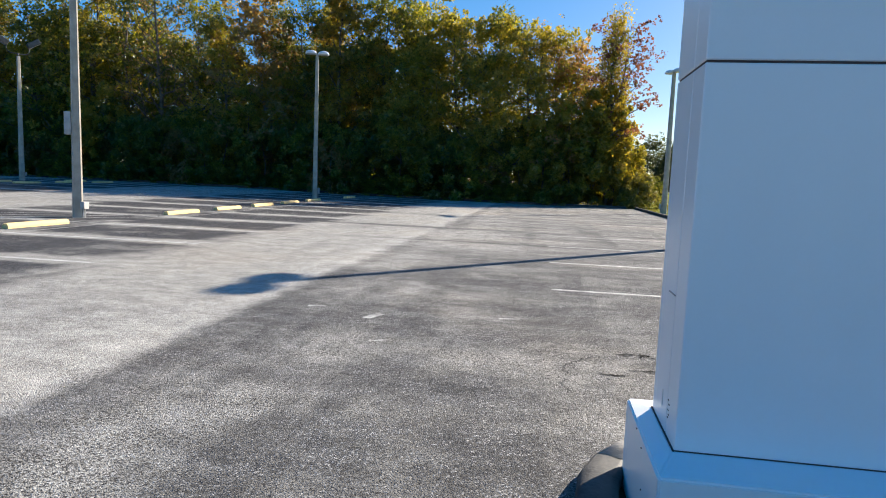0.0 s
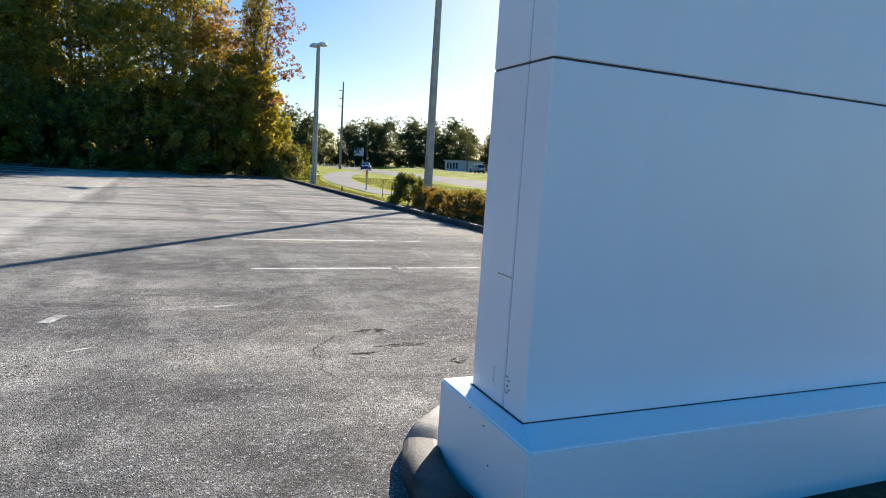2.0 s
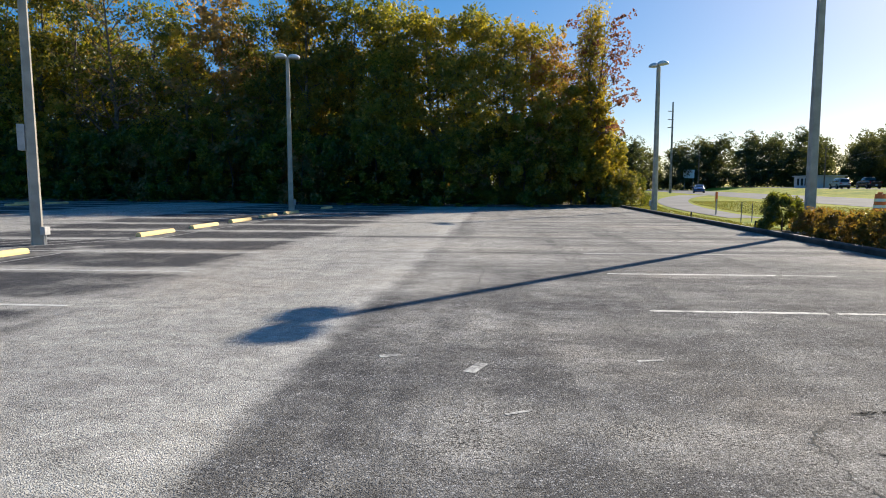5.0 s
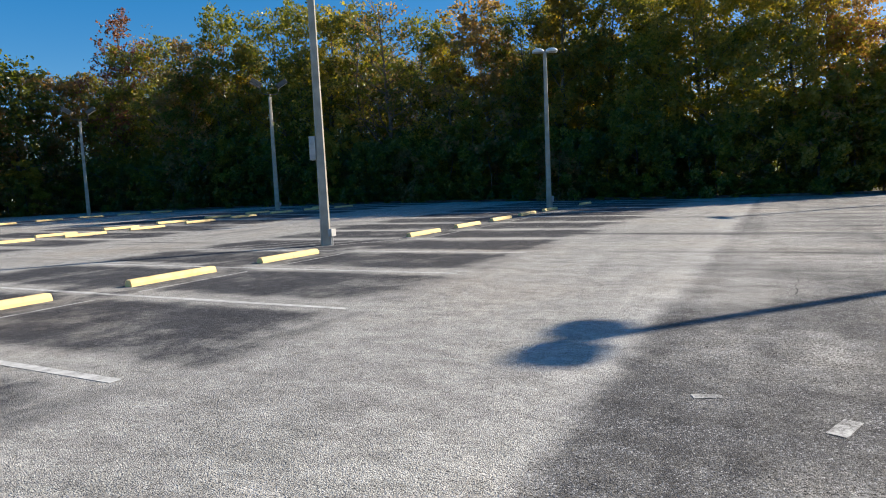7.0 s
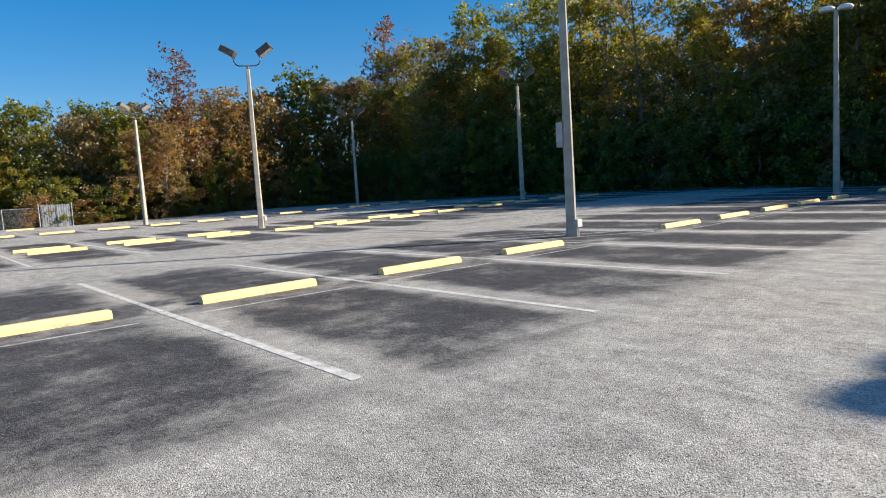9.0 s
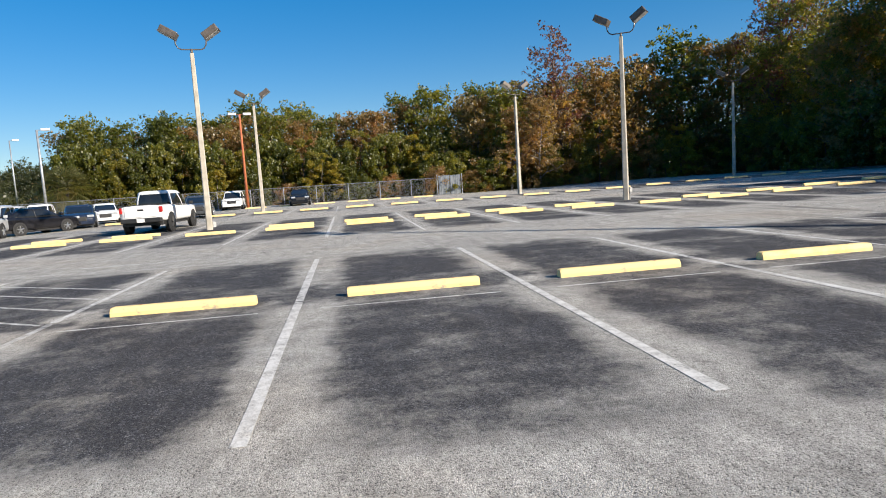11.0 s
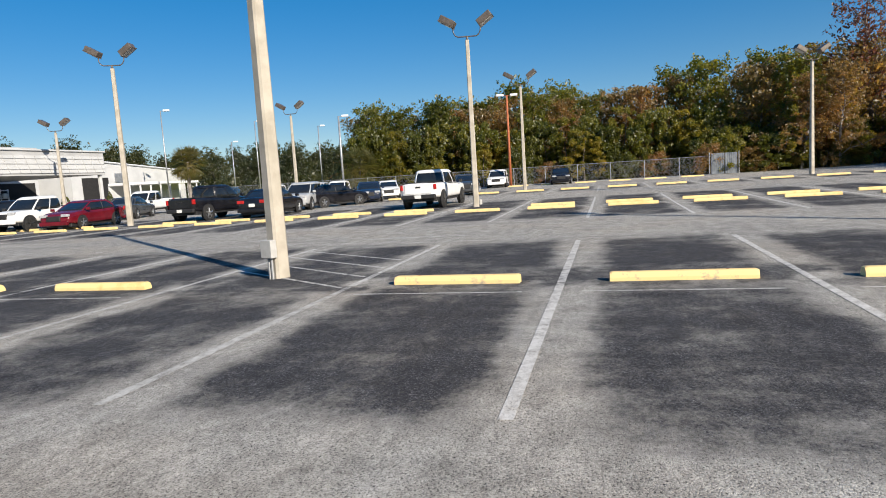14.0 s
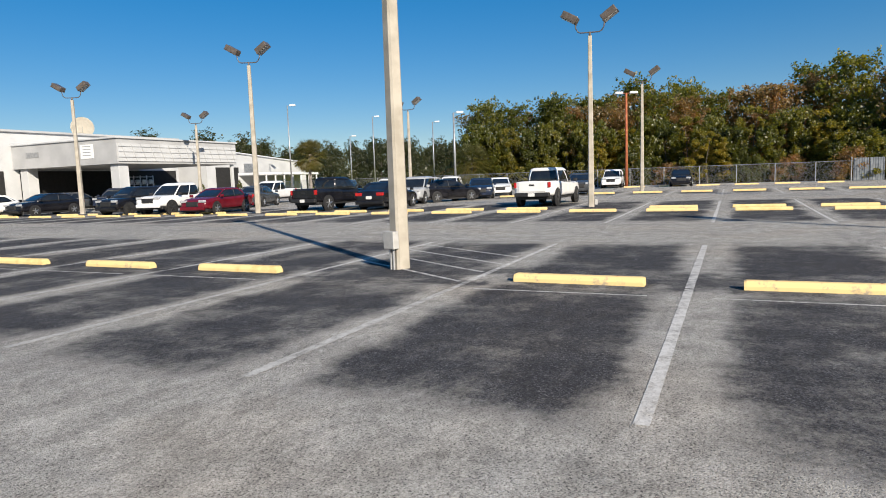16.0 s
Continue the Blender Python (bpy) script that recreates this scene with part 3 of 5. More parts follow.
# ---- pylon sign on its plinth ----
def pylon_sign():
    t = thing("pylon_sign", pose(1.03, 2.9, 0), "tall white panelled pylon sign on a white plinth", "sign")
    W, D, z0, z1, zs = 2.6, 0.48, 0.46, 4.9, 1.92
    bm = bmesh.new()
    box(bm, 0.006, W - 0.006, 0.006, D - 0.006, z0 - 0.05, z1 - 0.02)
    part("core", bm, M_SEAM_SHADE, t, "dark joint behind the panels")
    g = 0.005
    for a, b in ((z0, zs - g), (zs + g, 3.4 - g), (3.4 + g, z1)):
        bm = bmesh.new()
        box(bm, 0.0, W, -0.004, 0.176 - 0.004, a, b, 0.004)
        part("panel", bm, M_PANEL, t)
        bm = bmesh.new()
        box(bm, 0.0, W, 0.176 + 0.004, D, a, b, 0.004)
        part("panel", bm, M_PANEL, t)
    bm = bmesh.new()
    box(bm, -0.0035, 0.02, 0.182, 0.30, 1.034, 1.039)
    part("hairline_joint", bm, M_GREY_METAL, t)
    for y, z in ((0.15, 0.545), (0.135, 0.56), (0.15, 0.575), (0.14, 0.60), (0.155, 0.615)):
        bm = bmesh.new()
        box(bm, -0.0025, 0.002, y - 0.010, y + 0.004, z - 0.002, z + 0.002)
        part("pen_mark", bm, M_MARK, t, "small pencilled mark")
    bm = bmesh.new()
    box(bm, -0.003, 0.002, 0.27, 0.278, 0.55, 0.62)
    part("scratch", bm, M_REFLECT, t)
    # plinth: straight skirt with a shallow sloping cap
    bm = bmesh.new()
    lo = [(-0.09, -0.21), (W + 0.09, -0.21), (W + 0.09, 0.65), (-0.09, 0.65)]
    hi = [(-0.004, -0.006), (W + 0.004, -0.006), (W + 0.004, D + 0.006), (-0.004, D + 0.006)]
    base = [bm.verts.new((x, y, -0.02)) for x, y in lo]
    edge = [bm.verts.new((x, y, 0.445)) for x, y in lo]
    top = [bm.verts.new((x, y, 0.468)) for x, y in hi]
    for i in range(4):
        j = (i + 1) % 4
        bm.faces.new((base[i], base[j], edge[j], edge[i]))
        bm.faces.new((edge[i], edge[j], top[j], top[i]))
    bm.faces.new(top)
    bmesh.ops.bevel(bm, geom=[e for e in bm.edges if all(v.co.z > 0.1 for v in e.verts) or abs(e.verts[0].co.z - e.verts[1].co.z) > 0.3], offset=0.008, segments=2, affect="EDGES")
    part("plinth", bm, M_PANEL, t)
    # thin dark strip draws in the shade line under the panels
    bm = bmesh.new()
    box(bm, -0.006, W + 0.006, -0.008, D + 0.006, 0.4665, 0.4715)
    part("foot_shade_line", bm, M_SEAM_SHADE, t, "dark strip drawn for the shade at the foot of the panels")
    for y, z in ((0.16, 0.40), (0.30, 0.428), (0.1, 0.25)):
        bm = bmesh.new()
        tube(bm, [(-0.094, y, z), (-0.088, y, z)], 0.0035, 8)
        part("rivet", bm, M_MARK, t)
    return t


pylon_sign()
# concrete kerb ring round the sign's foot, one length broken, the shadow coloured black
ring = []
for i in range(15):
    a = radians(80 + 200 * i / 14)
    ring.append((1.62 + 0.83 * math.cos(a), 3.2 + 0.90 * math.sin(a) * (1.0 if math.sin(a) > 0 else 1.2)))
island = thing("sign_kerb", pose(0, 0, 0), "rounded concrete kerb round the sign, shadowed lengths coloured black", "kerb")


def ring_piece(pts, material, label, w=0.19, h=0.11):
    bm = bmesh.new()
    rings = []
    prof = [(-w / 2, -0.03), (-w / 2, h * 0.7), (-w * 0.36, h * 0.95), (-w * 0.15, h), (w * 0.3, h), (w / 2, h * 0.85), (w / 2, -0.03)]
    for i, (x, y) in enumerate(pts):
        a, b = pts[max(i - 1, 0)], pts[min(i + 1, len(pts) - 1)]
        d = Vector((b[0] - a[0], b[1] - a[1], 0)).normalized()
        nrm = Vector((-d.y, d.x, 0))
        rings.append([bm.verts.new(Vector((x, y, hh)) + nrm * o) for o, hh in prof])
    for r0, r1 in zip(rings, rings[1:]):
        for k in range(len(prof) - 1):
            bm.faces.new((r0[k], r0[k + 1], r1[k + 1], r1[k]))
    bm.faces.new(rings[0])
    bm.faces.new(rings[-1][::-1])
    part("kerb_length", bm, material, island, label, True)


ring_piece([(3.6, 4.1), (1.9, 4.1)] + ring[:6], M_KERB, "pale concrete kerb length")
ring_piece(ring[5:9], M_KERB_DARK, "kerb length coloured black for the sign's shadow")
ring_piece(ring[8:] + [(1.9, 2.12), (3.6, 2.12)], M_KERB_DARK, "kerb length coloured black for the sign's shadow")
bm = bmesh.new()
prism(bm, [(3.6, 2.15), (1.9, 2.15)] + [(1.62 + (x - 1.62) * 0.95, 3.2 + (y - 3.2) * 0.95) for x, y in ring[::-1]] + [(1.9, 4.06), (3.6, 4.06)], -0.02, 0.035)
part("soil", bm, M_WOOD_FLOOR, island, "dry brown soil and litter")
rnd = random.Random(5)
bm = bmesh.new()
for i in range(40):
    a = radians(rnd.uniform(100, 260))
    x, y, s = 1.62 + 0.74 * math.cos(a), 3.2 + 0.74 * math.sin(a), rnd.uniform(0.012, 0.03)
    box(bm, -s, s, -s * 0.6, s * 0.6, 0, s * 0.5, 0, 1, pose(x, y, 0.034, rnd.uniform(-20, 20), rnd.uniform(-20, 20), rnd.uniform(0, 180)))
tagged(part("wood_chips", bm, M_BARK_PALE), "pale wood chips in the soil round the sign", "wood chips", kind="stuff")


# ---- wheel stops ----
def make_stop(material, label):
    bm = bmesh.new()
    prof = [(-0.085, 0), (-0.085, 0.05), (-0.06, 0.105), (-0.045, 0.118), (0.045, 0.118), (0.06, 0.105), (0.085, 0.05), (0.085, 0)]
    L = 0.915
    rings = []
    for y, sc in ((-L, 0.9), (-L + 0.03, 1.0), (-0.3, 1.0), (0.3, 1.0), (L - 0.03, 1.0), (L, 0.9)):
        rings.append([bm.verts.new((px * (0.94 + 0.06 * sc), y, pz * sc)) for px, pz in prof])
    for r0, r1 in zip(rings, rings[1:]):
        for k in range(len(prof) - 1):
            bm.faces.new((r0[k], r1[k], r1[k + 1], r0[k + 1]))
        bm.faces.new((r0[0], r0[-1], r1[-1], r1[0]))
    bm.faces.new(rings[0])
    bm.faces.new(rings[-1][::-1])
    t = thing("wheel_stop", pose(0, 0, -30), label, "wheel stop", "wheel stops in the stalls")
    part("block", bm, material, t)
    for y in (-0.55, 0.55):
        bm = bmesh.new()
        tube(bm, [(0, y, 0.112), (0, y, 0.1225)], 0.014, 8)
        part("pin", bm, M_RUST, t, "rusty steel pin")
    return t


stop_a = make_stop(M_STOP, "yellow painted concrete wheel stop on the asphalt")
stop_b = make_stop(M_STOP_WORN, "chipped yellow concrete wheel stop on the asphalt")
rnd = random.Random(3)
first = {}
spots = []
for k in range(-16, 13):
    y = STOP0 + STALL * k
    if k % 6 != 5:
        spots.append((-11.17, y, 0))
    spots.append((-27.75, y, 1))
    if k % 6 != 5:
        spots.append((-29.6, y - 0.12, 1))
    if -4 <= k:
        spots.append((-45.9, y, 1))
    if -2 <= k <= 3:
        spots.append((-62.0, y + 0.1, 1))
for x, y, farther in spots:
    src = stop_b if rnd.random() < (0.55 if not farther else 0.35) else stop_a
    m = pose(x + rnd.uniform(-0.03, 0.03), y + rnd.uniform(-0.06, 0.06), zg(x, y), 0, 0, rnd.uniform(-1.2, 1.2) + (180 if rnd.random() < 0.5 else 0))
    if src not in first:
        first[src] = True
        src.matrix_basis = m
    else:
        copy_thing(src, m)


# ---- lamp poles ----
def concrete_pole(t, h, w0=0.27, w1=0.165):
    bm = bmesh.new()
    rows = []
    for i in range(7):
        f = i / 6
        w = (w0 + (w1 - w0) * f) / 2
        c = w * 0.30
        rows.append([bm.verts.new((x, y, -0.05 + (h + 0.05) * f)) for x, y in ((w, -w + c), (w, w - c), (w - c, w), (-w + c, w), (-w, w - c), (-w, -w + c), (-w + c, -w), (w - c, -w))])
    for r0, r1 in zip(rows, rows[1:]):
        for k in range(8):
            bm.faces.new((r0[k], r0[(k + 1) % 8], r1[(k + 1) % 8], r1[k]))
    bm.faces.new(rows[-1])
    part("pole", bm, M_CONCRETE, t)


def flood_head(t, side, h, tilt, turn):
    """A boxy floodlight on the end of the yoke."""
    e = pose(side * 0.60, 0, h + 0.66, 0, 0, turn) @ pose(0, 0, 0, 0, tilt, 0)
    bm = bmesh.new()
    box(bm, -0.06, 0.66, -0.25, 0.25, -0.08, 0.19, 0.03, 2, e)
    box(bm, -0.075, 0.675, -0.255, 0.255, -0.11, -0.075, 0.008, 1, e)
    hd = part("floodlight", bm, M_BRONZE, t, "dark bronze box floodlight")
    bm = bmesh.new()
    box(bm, -0.02, 0.62, -0.20, 0.20, -0.118, -0.106, 0, 1, e)
    part("lens", bm, M_LENS, hd, "clouded glass lens")


def yoke(t, h):
    bm = bmesh.new()
    tube(bm, [(0, 0, h - 0.05), (0, 0, h + 0.18)], 0.05, 10)
    pts = [(-0.62, 0, h + 0.56), (-0.60, 0, h + 0.36), (-0.52, 0, h + 0.22), (-0.40, 0, h + 0.155), (0, 0, h + 0.15), (0.40, 0, h + 0.155), (0.52, 0, h + 0.22), (0.60, 0, h + 0.36), (0.62, 0, h + 0.56)]
    tube(bm, pts, 0.028, 8)
    part("yoke", bm, M_BRONZE, t, "dark curved steel yoke", True)


def base_box(t, turn, z0, z1, conduit=True, w=0.13):
    e = pose(0, 0, 0, 0, 0, turn)
    bm = bmesh.new()
    box(bm, -w, w, 0.13, 0.26, z0, z1, 0.012, 2, e)
    eb = part("electrical_box", bm, M_GREY_BOX, t, "grey metal electrical box")
    if conduit:
        for dx in (-0.035, 0.035):
            bm = bmesh.new()
            tube(bm, [e @ Vector((dx, 0.18, -0.02)), e @ Vector((dx, 0.18, z0 + 0.02))], 0.024, 8)
            part("conduit", bm, M_GREY_METAL, eb, "galvanised conduit pipe")


def flood_pole(x, y, h, turn, label, box_at=None, cabinet=None):
    t = thing("lamp_pole", pose(x, y, zg(x, y), 0, 0, turn), label, "lamp post", "concrete floodlight poles")
    concrete_pole(t, h)
    yoke(t, h)
    flood_head(t, -1, h, -30, 172)
    flood_head(t, 1, h, -34, -10)
    if box_at:
        base_box(t, *box_at)
    if cabinet:
        bm = bmesh.new()
        box(bm, -0.14, 0.14, 0.11, 0.27, cabinet[1], cabinet[2], 0.012, 2, pose(0, 0, 0, 0, 0, cabinet[0]))
        part("control_box", bm, M_GREY_BOX, t, "grey louvred control box")
    return t


def shoebox_pole(x, y, h, turn, label, with_box=True, big=1.0):
    t = thing("lamp_pole", pose(x, y, zg(x, y), 0, 0, turn), label, "lamp post", "concrete shoebox-lamp poles")
    concrete_pole(t, h, 0.26, 0.17)
    bm = bmesh.new()
    tube(bm, [(0, 0, h - 0.02), (0, 0, h + 0.10)], 0.06, 10)
    part("tenon", bm, M_GREY_METAL, t)
    for s in (-1, 1):
        bm = bmesh.new()
        rows = []
        for z, a, b in ((0.0, 0.30, 0.24), (0.05, 0.31, 0.25), (0.13, 0.27, 0.21), (0.19, 0.17, 0.13), (0.205, 0.05, 0.04)):
            row, a, b = [], a * big, b * big
            for k in range(16):
                w = 2 * math.pi * k / 16
                c, sn = math.cos(w), math.sin(w)
                row.append(bm.verts.new((s * 0.34 * big + a * math.copysign(abs(c) ** 0.6, c), b * math.copysign(abs(sn) ** 0.6, sn), h + 0.06 + z)))
            rows.append(row)
        for r0, r1 in zip(rows, rows[1:]):
            for k in range(16):
                bm.faces.new((r0[k], r0[(k + 1) % 16], r1[(k + 1) % 16], r1[k]))
        bm.faces.new(rows[0][::-1])
        bm.faces.new(rows[-1])
        hd = part("lamp_head", bm, M_WHITE_METAL, t, "rounded pale metal lamp head", True)
        bm = bmesh.new()
        box(bm, s * 0.34 * big - 0.22, s * 0.34 * big + 0.22, -0.17, 0.17, h + 0.045, h + 0.062, 0.005)
        part("lens", bm, M_LENS, hd, "clouded glass lens")
    if with_box:
        base_box(t, -60, 0.28, 0.58, True, 0.10)
    return t


TAN = "tapered tan concrete pole carrying two dark floodlights"
flood_pole(-12.05, -1.80, 7.7, 62, "tapered tan concrete lamp pole with grey electrical box", (-172, 0.36, 0.66))
flood_pole(-12.35, 16.5, 7.7, 40, "tapered tan concrete lamp pole with control box", (-125, 0.24, 0.44, True, 0.11), (80, 2.28, 2.9))
flood_pole(-31.2, -2.3, 7.45, 100, TAN, (-80, 0.1, 0.34, False))
flood_pole(-31.25, 16.75, 7.55, 60, TAN, (-60, 0.35, 0.6))
flood_pole(-31.05, 35.2, 7.4, 60, TAN, (-60, 0.3, 0.5))
flood_pole(-50.2, 34.6, 7.4, 60, TAN)
flood_pole(-50.0, 16.7, 7.3, 115, TAN)
flood_pole(-49.9, -2.4, 7.5, 95, TAN)
flood_pole(-30.09, -20.23, 7.9, 110, TAN)
flood_pole(-31.4, -36.2, 7.5, 115, TAN)
flood_pole(-51.6, -21.8, 7.3, 95, TAN)
flood_pole(-45.7, -39.9, 7.0, 110, TAN)
shoebox_pole(-12.25, 35.0, 7.85, 25, "tapered concrete pole with a pale double lamp head")
shoebox_pole(7.25, 38.0, 7.75, 115, "tapered concrete pole with a pale double lamp head beside the grass")
shoebox_pole(7.83, 21.36, 8.12, 90, "tapered concrete pole standing in the hedge", False, 1.35)


def slim_pole(x, y, h, r, material, label, heads=1):
    t = thing("street_lamp", pose(x, y, 0, 0, 0, 110), label, "lamp post", "slim distant lamp poles")
    bm = bmesh.new()
    tube(bm, [(0, 0, -0.05), (0, 0, h)], [r, r * 0.65], 10)
    part("pole", bm, material, t, "", True)
    for s in ((-1, 1) if heads == 2 else (1,)):
        bm = bmesh.new()
        tube(bm, [(0, 0, h - 0.05), (s * 0.45, 0, h)], 0.03, 6)
        part("arm", bm, material, t)
        bm = bmesh.new()
        box(bm, s * 0.65 - 0.35, s * 0.65 + 0.35, -0.17, 0.17, h - 0.08, h + 0.12, 0.05, 2)
        part("lamp_head", bm, M_WHITE_METAL, t, "pale metal lamp head")
    return t


slim_pole(-62.4, -5.3, 8.6, 0.14, M_RUST, "rust-orange steel lamp pole by the fence", 2)
slim_pole(-62.4, -22.2, 8.1, 0.13, M_GREY_METAL, "slim weathered steel lamp pole by the far cars")
slim_pole(-76.1, -25.6, 6.7, 0.13, M_WHITE_METAL, "slim white lamp pole behind the fence")
slim_pole(-90.5, -52.3, 8.8, 0.10, M_GREY_METAL, "slim white lamp pole in the distance")
slim_pole(-83.8, -44.1, 10.8, 0.10, M_GREY_METAL, "slim white lamp pole in the distance")
slim_pole(-87.8, -36.4, 9.8, 0.10, M_GREY_METAL, "slim white lamp pole in the distance")
slim_pole(-65.3, -44.9, 10.8, 0.09, M_GREY_METAL, "slim white lamp pole beside the palm")


# ---- foliage ----
def leaf_cloud(name, centres, sizes, material, parent, seed, label="", kind="", narrow=0.55):
    """Many small folded leaves about the given centres, as one mesh."""
    rng = np.random.default_rng(seed)
    c = np.asarray(centres, dtype=float)
    n = len(c)
    u = rng.normal(size=(n, 3))
    u /= np.linalg.norm(u, axis=1)[:, None]
    w = rng.normal(size=(n, 3))
    v = np.cross(u, w)
    v /= np.linalg.norm(v, axis=1)[:, None]
    nn = np.cross(u, v)
    s = np.asarray(sizes)[:, None]
    pts = np.empty((n, 4, 3))
    pts[:, 0] = c - u * s
    pts[:, 1] = c + v * s * narrow + nn * s * 0.18
    pts[:, 2] = c + u * s
    pts[:, 3] = c - v * s * narrow + nn * s * 0.18
    me = bpy.data.meshes.new(name)
    me.vertices.add(n * 4)
    me.vertices.foreach_set("co", pts.reshape(-1))
    me.loops.add(n * 4)
    me.loops.foreach_set("vertex_index", np.arange(n * 4, dtype=np.int32))
    me.polygons.add(n)
    me.polygons.foreach_set("loop_start", np.arange(0, n * 4, 4, dtype=np.int32))
    me.update(calc_edges=True)
    ob = link_mesh(name, me, material, parent, label)
    if kind:
        ob["kind"] = kind
    return ob


def grow(seed, h, spread, limbs, start, lean=0.0):
    """A trunk and its limbs: a list of (path, radii), and the points where foliage sits."""
    rnd = random.Random(seed)
    paths, tips = [], []
    trunk = [(0, 0, -0.1)]
    x = y = 0.0
    n = 7
    for i in range(1, n + 1):
        x += rnd.uniform(-0.22, 0.22) + lean * 0.2
        y += rnd.uniform(-0.22, 0.22)
        trunk.append((x, y, h * 0.9 * i / n))
    r0 = 0.012 * h + 0.05
    paths.append((trunk, [r0 * (1 - 0.85 * i / n) for i in range(n + 1)]))
    for k in range(limbs):
        f = start + (1 - start) * (k + rnd.random()) / limbs
        i = min(n - 1, int(f * n))
        a = Vector(trunk[i]).lerp(Vector(trunk[i + 1]), f * n - i)
        ang = k * 2.4 + rnd.uniform(-0.5, 0.5)
        reach = spread * (1.15 - 0.75 * f) * rnd.uniform(0.7, 1.15)
        rise = h * 0.10 * rnd.uniform(0.4, 1.6)
        p = [a]
        for j in (1, 2, 3):
            t = j / 3
            p.append(a + Vector((math.cos(ang + 0.2 * j) * reach * t, math.sin(ang + 0.2 * j) * reach * t, rise * t ** 0.8 + rnd.uniform(-0.2, 0.2))))
        r = r0 * (1 - 0.8 * f) * 0.5
        paths.append((p, [r, r * 0.7, r * 0.45, r * 0.15]))
        tips += [(p[1], 0.55), (p[2], 0.85), (p[3], 1.0)]
        for j in range(2):
            q = p[2] + Vector((rnd.uniform(-1, 1), rnd.uniform(-1, 1), rnd.uniform(0.1, 1.0))) * reach * 0.5
            paths.append(([p[2] if j else p[1], (p[1 + j] + q) / 2 + Vector((0, 0, 0.15)), q], [r * 0.4, r * 0.25, r * 0.08]))
            tips.append((q, 0.9))
    tips.append((Vector(trunk[-1]), 1.0))
    return paths, tips


def tree(name, label, seed, h, spread, limbs, start, leaves, leaf, material, bark, clump=0.9, droop=0.0):
    t = thing(name, pose(0, 0, -60), label, "tree", "trees of the wood")
    paths, tips = grow(seed, h, spread, limbs, start)
    bm = bmesh.new()
    for p, r in paths:
        tube(bm, p, r, 6 if r[0] > 0.06 else 4, cap=False)
    part("trunk", bm, bark, t, "", True)
    rng = np.random.default_rng(seed)
    w = np.array([b for _, b in tips])
    pick = rng.choice(len(tips), size=leaves, p=w / w.sum())
    base = np.array([tuple(p) for p, _ in tips])[pick]
    # each limb end carries a few separate tufts, with gaps between them
    tufts = 6
    hub = rng.normal(size=(len(tips), tufts, 3))
    hub /= np.linalg.norm(hub, axis=2)[:, :, None]
    hub *= (rng.random((len(tips), tufts, 1)) ** 0.5) * clump * rng.uniform(0.6, 1.3, size=(len(tips), 1, 1))
    wide = clump * rng.uniform(0.2, 0.45, size=(len(tips), tufts))
    which = rng.integers(0, tufts, leaves)
    off = rng.normal(size=(leaves, 3))
    off /= np.linalg.norm(off, axis=1)[:, None]
    off *= (rng.random((leaves, 1)) ** 0.5) * wide[pick, which][:, None]
    off += hub[pick, which]
    off[:, 2] *= 0.75
    off[:, 2] -= droop * rng.random(leaves)
    c = base + off
    c[:, 2] = np.maximum(c[:, 2], 0.15)
    leaf_cloud("crown", c, leaf * rng.uniform(0.6, 1.3, leaves), material, t, seed + 7)
    return t


def bush(name, label, seed, rx, ry, h, leaves, leaf, material, group, category="shrub", kind=""):
    """A shrub or a curtain of creeper: stems and a shell of leaves with an uneven outline."""
    t = thing(name, pose(0, 0, -60), label, category, group)
    rng = np.random.default_rng(seed)
    bm = bmesh.new()
    tube(bm, [(0, 0, -0.05), (0.05 * rx, 0.04 * ry, h * 0.4), (-0.1 * rx, 0.06 * ry, h * 0.85)], [0.02 + 0.008 * h, 0.014 + 0.005 * h, 0.006], 6)
    part("stem", bm, M_BARK, t)
    lumps = 64
    la = rng.uniform(0, 2 * math.pi, lumps)
    lz = rng.uniform(0.05, 0.95, lumps)
    lr = np.sqrt(np.maximum(0.05, 1 - (lz * 0.95) ** 2)) * rng.uniform(0.55, 1.0, lumps)
    cent = np.stack([np.cos(la) * rx * lr, np.sin(la) * ry * lr, lz * h], 1)
    size = rng.uniform(0.11, 0.32, lumps) * min(rx, ry, h)
    pick = rng.integers(0, lumps, leaves)
    off = rng.normal(size=(leaves, 3))
    off /= np.linalg.norm(off, axis=1)[:, None]
    c = cent[pick] + off * (rng.random((leaves, 1)) ** 0.4) * size[pick][:, None]
    c[:, 2] = np.abs(c[:, 2]) + 0.02
    leaf_cloud("leaves", c, leaf * rng.uniform(0.6, 1.35, leaves), material, t, seed + 3)
    return t


placed = set()


def plant(src, x, y, s=1.0, turn=0.0, z=None, sz=None):
    m = pose(x, y, (zg(x, y) if z is None else z) - 0.03, 0, 0, turn)
    if src.name not in placed:
        placed.add(src.name)
        o = src
        o.matrix_basis = m
    else:
        o = copy_thing(src, m)
    o.scale = (s, s, s if sz is None else sz)
    return o


T_GREEN = tree("broadleaf_tree", "dark green broadleaf tree at the wood's edge", 11, 12.5, 3.6, 24, 0.10, 12000, 0.105, L_GREEN, M_BARK, 1.25)
T_GREEN2 = tree("broadleaf_tree", "tall green broadleaf tree in the wood", 12, 14.0, 4.2, 24, 0.13, 12000, 0.115, L_GREEN, M_BARK, 1.4)
T_OLIVE = tree("broadleaf_tree", "yellow-green broadleaf tree turning in autumn", 13, 12.0, 3.6, 24, 0.08, 12000, 0.105, L_OLIVE, M_BARK, 1.2)
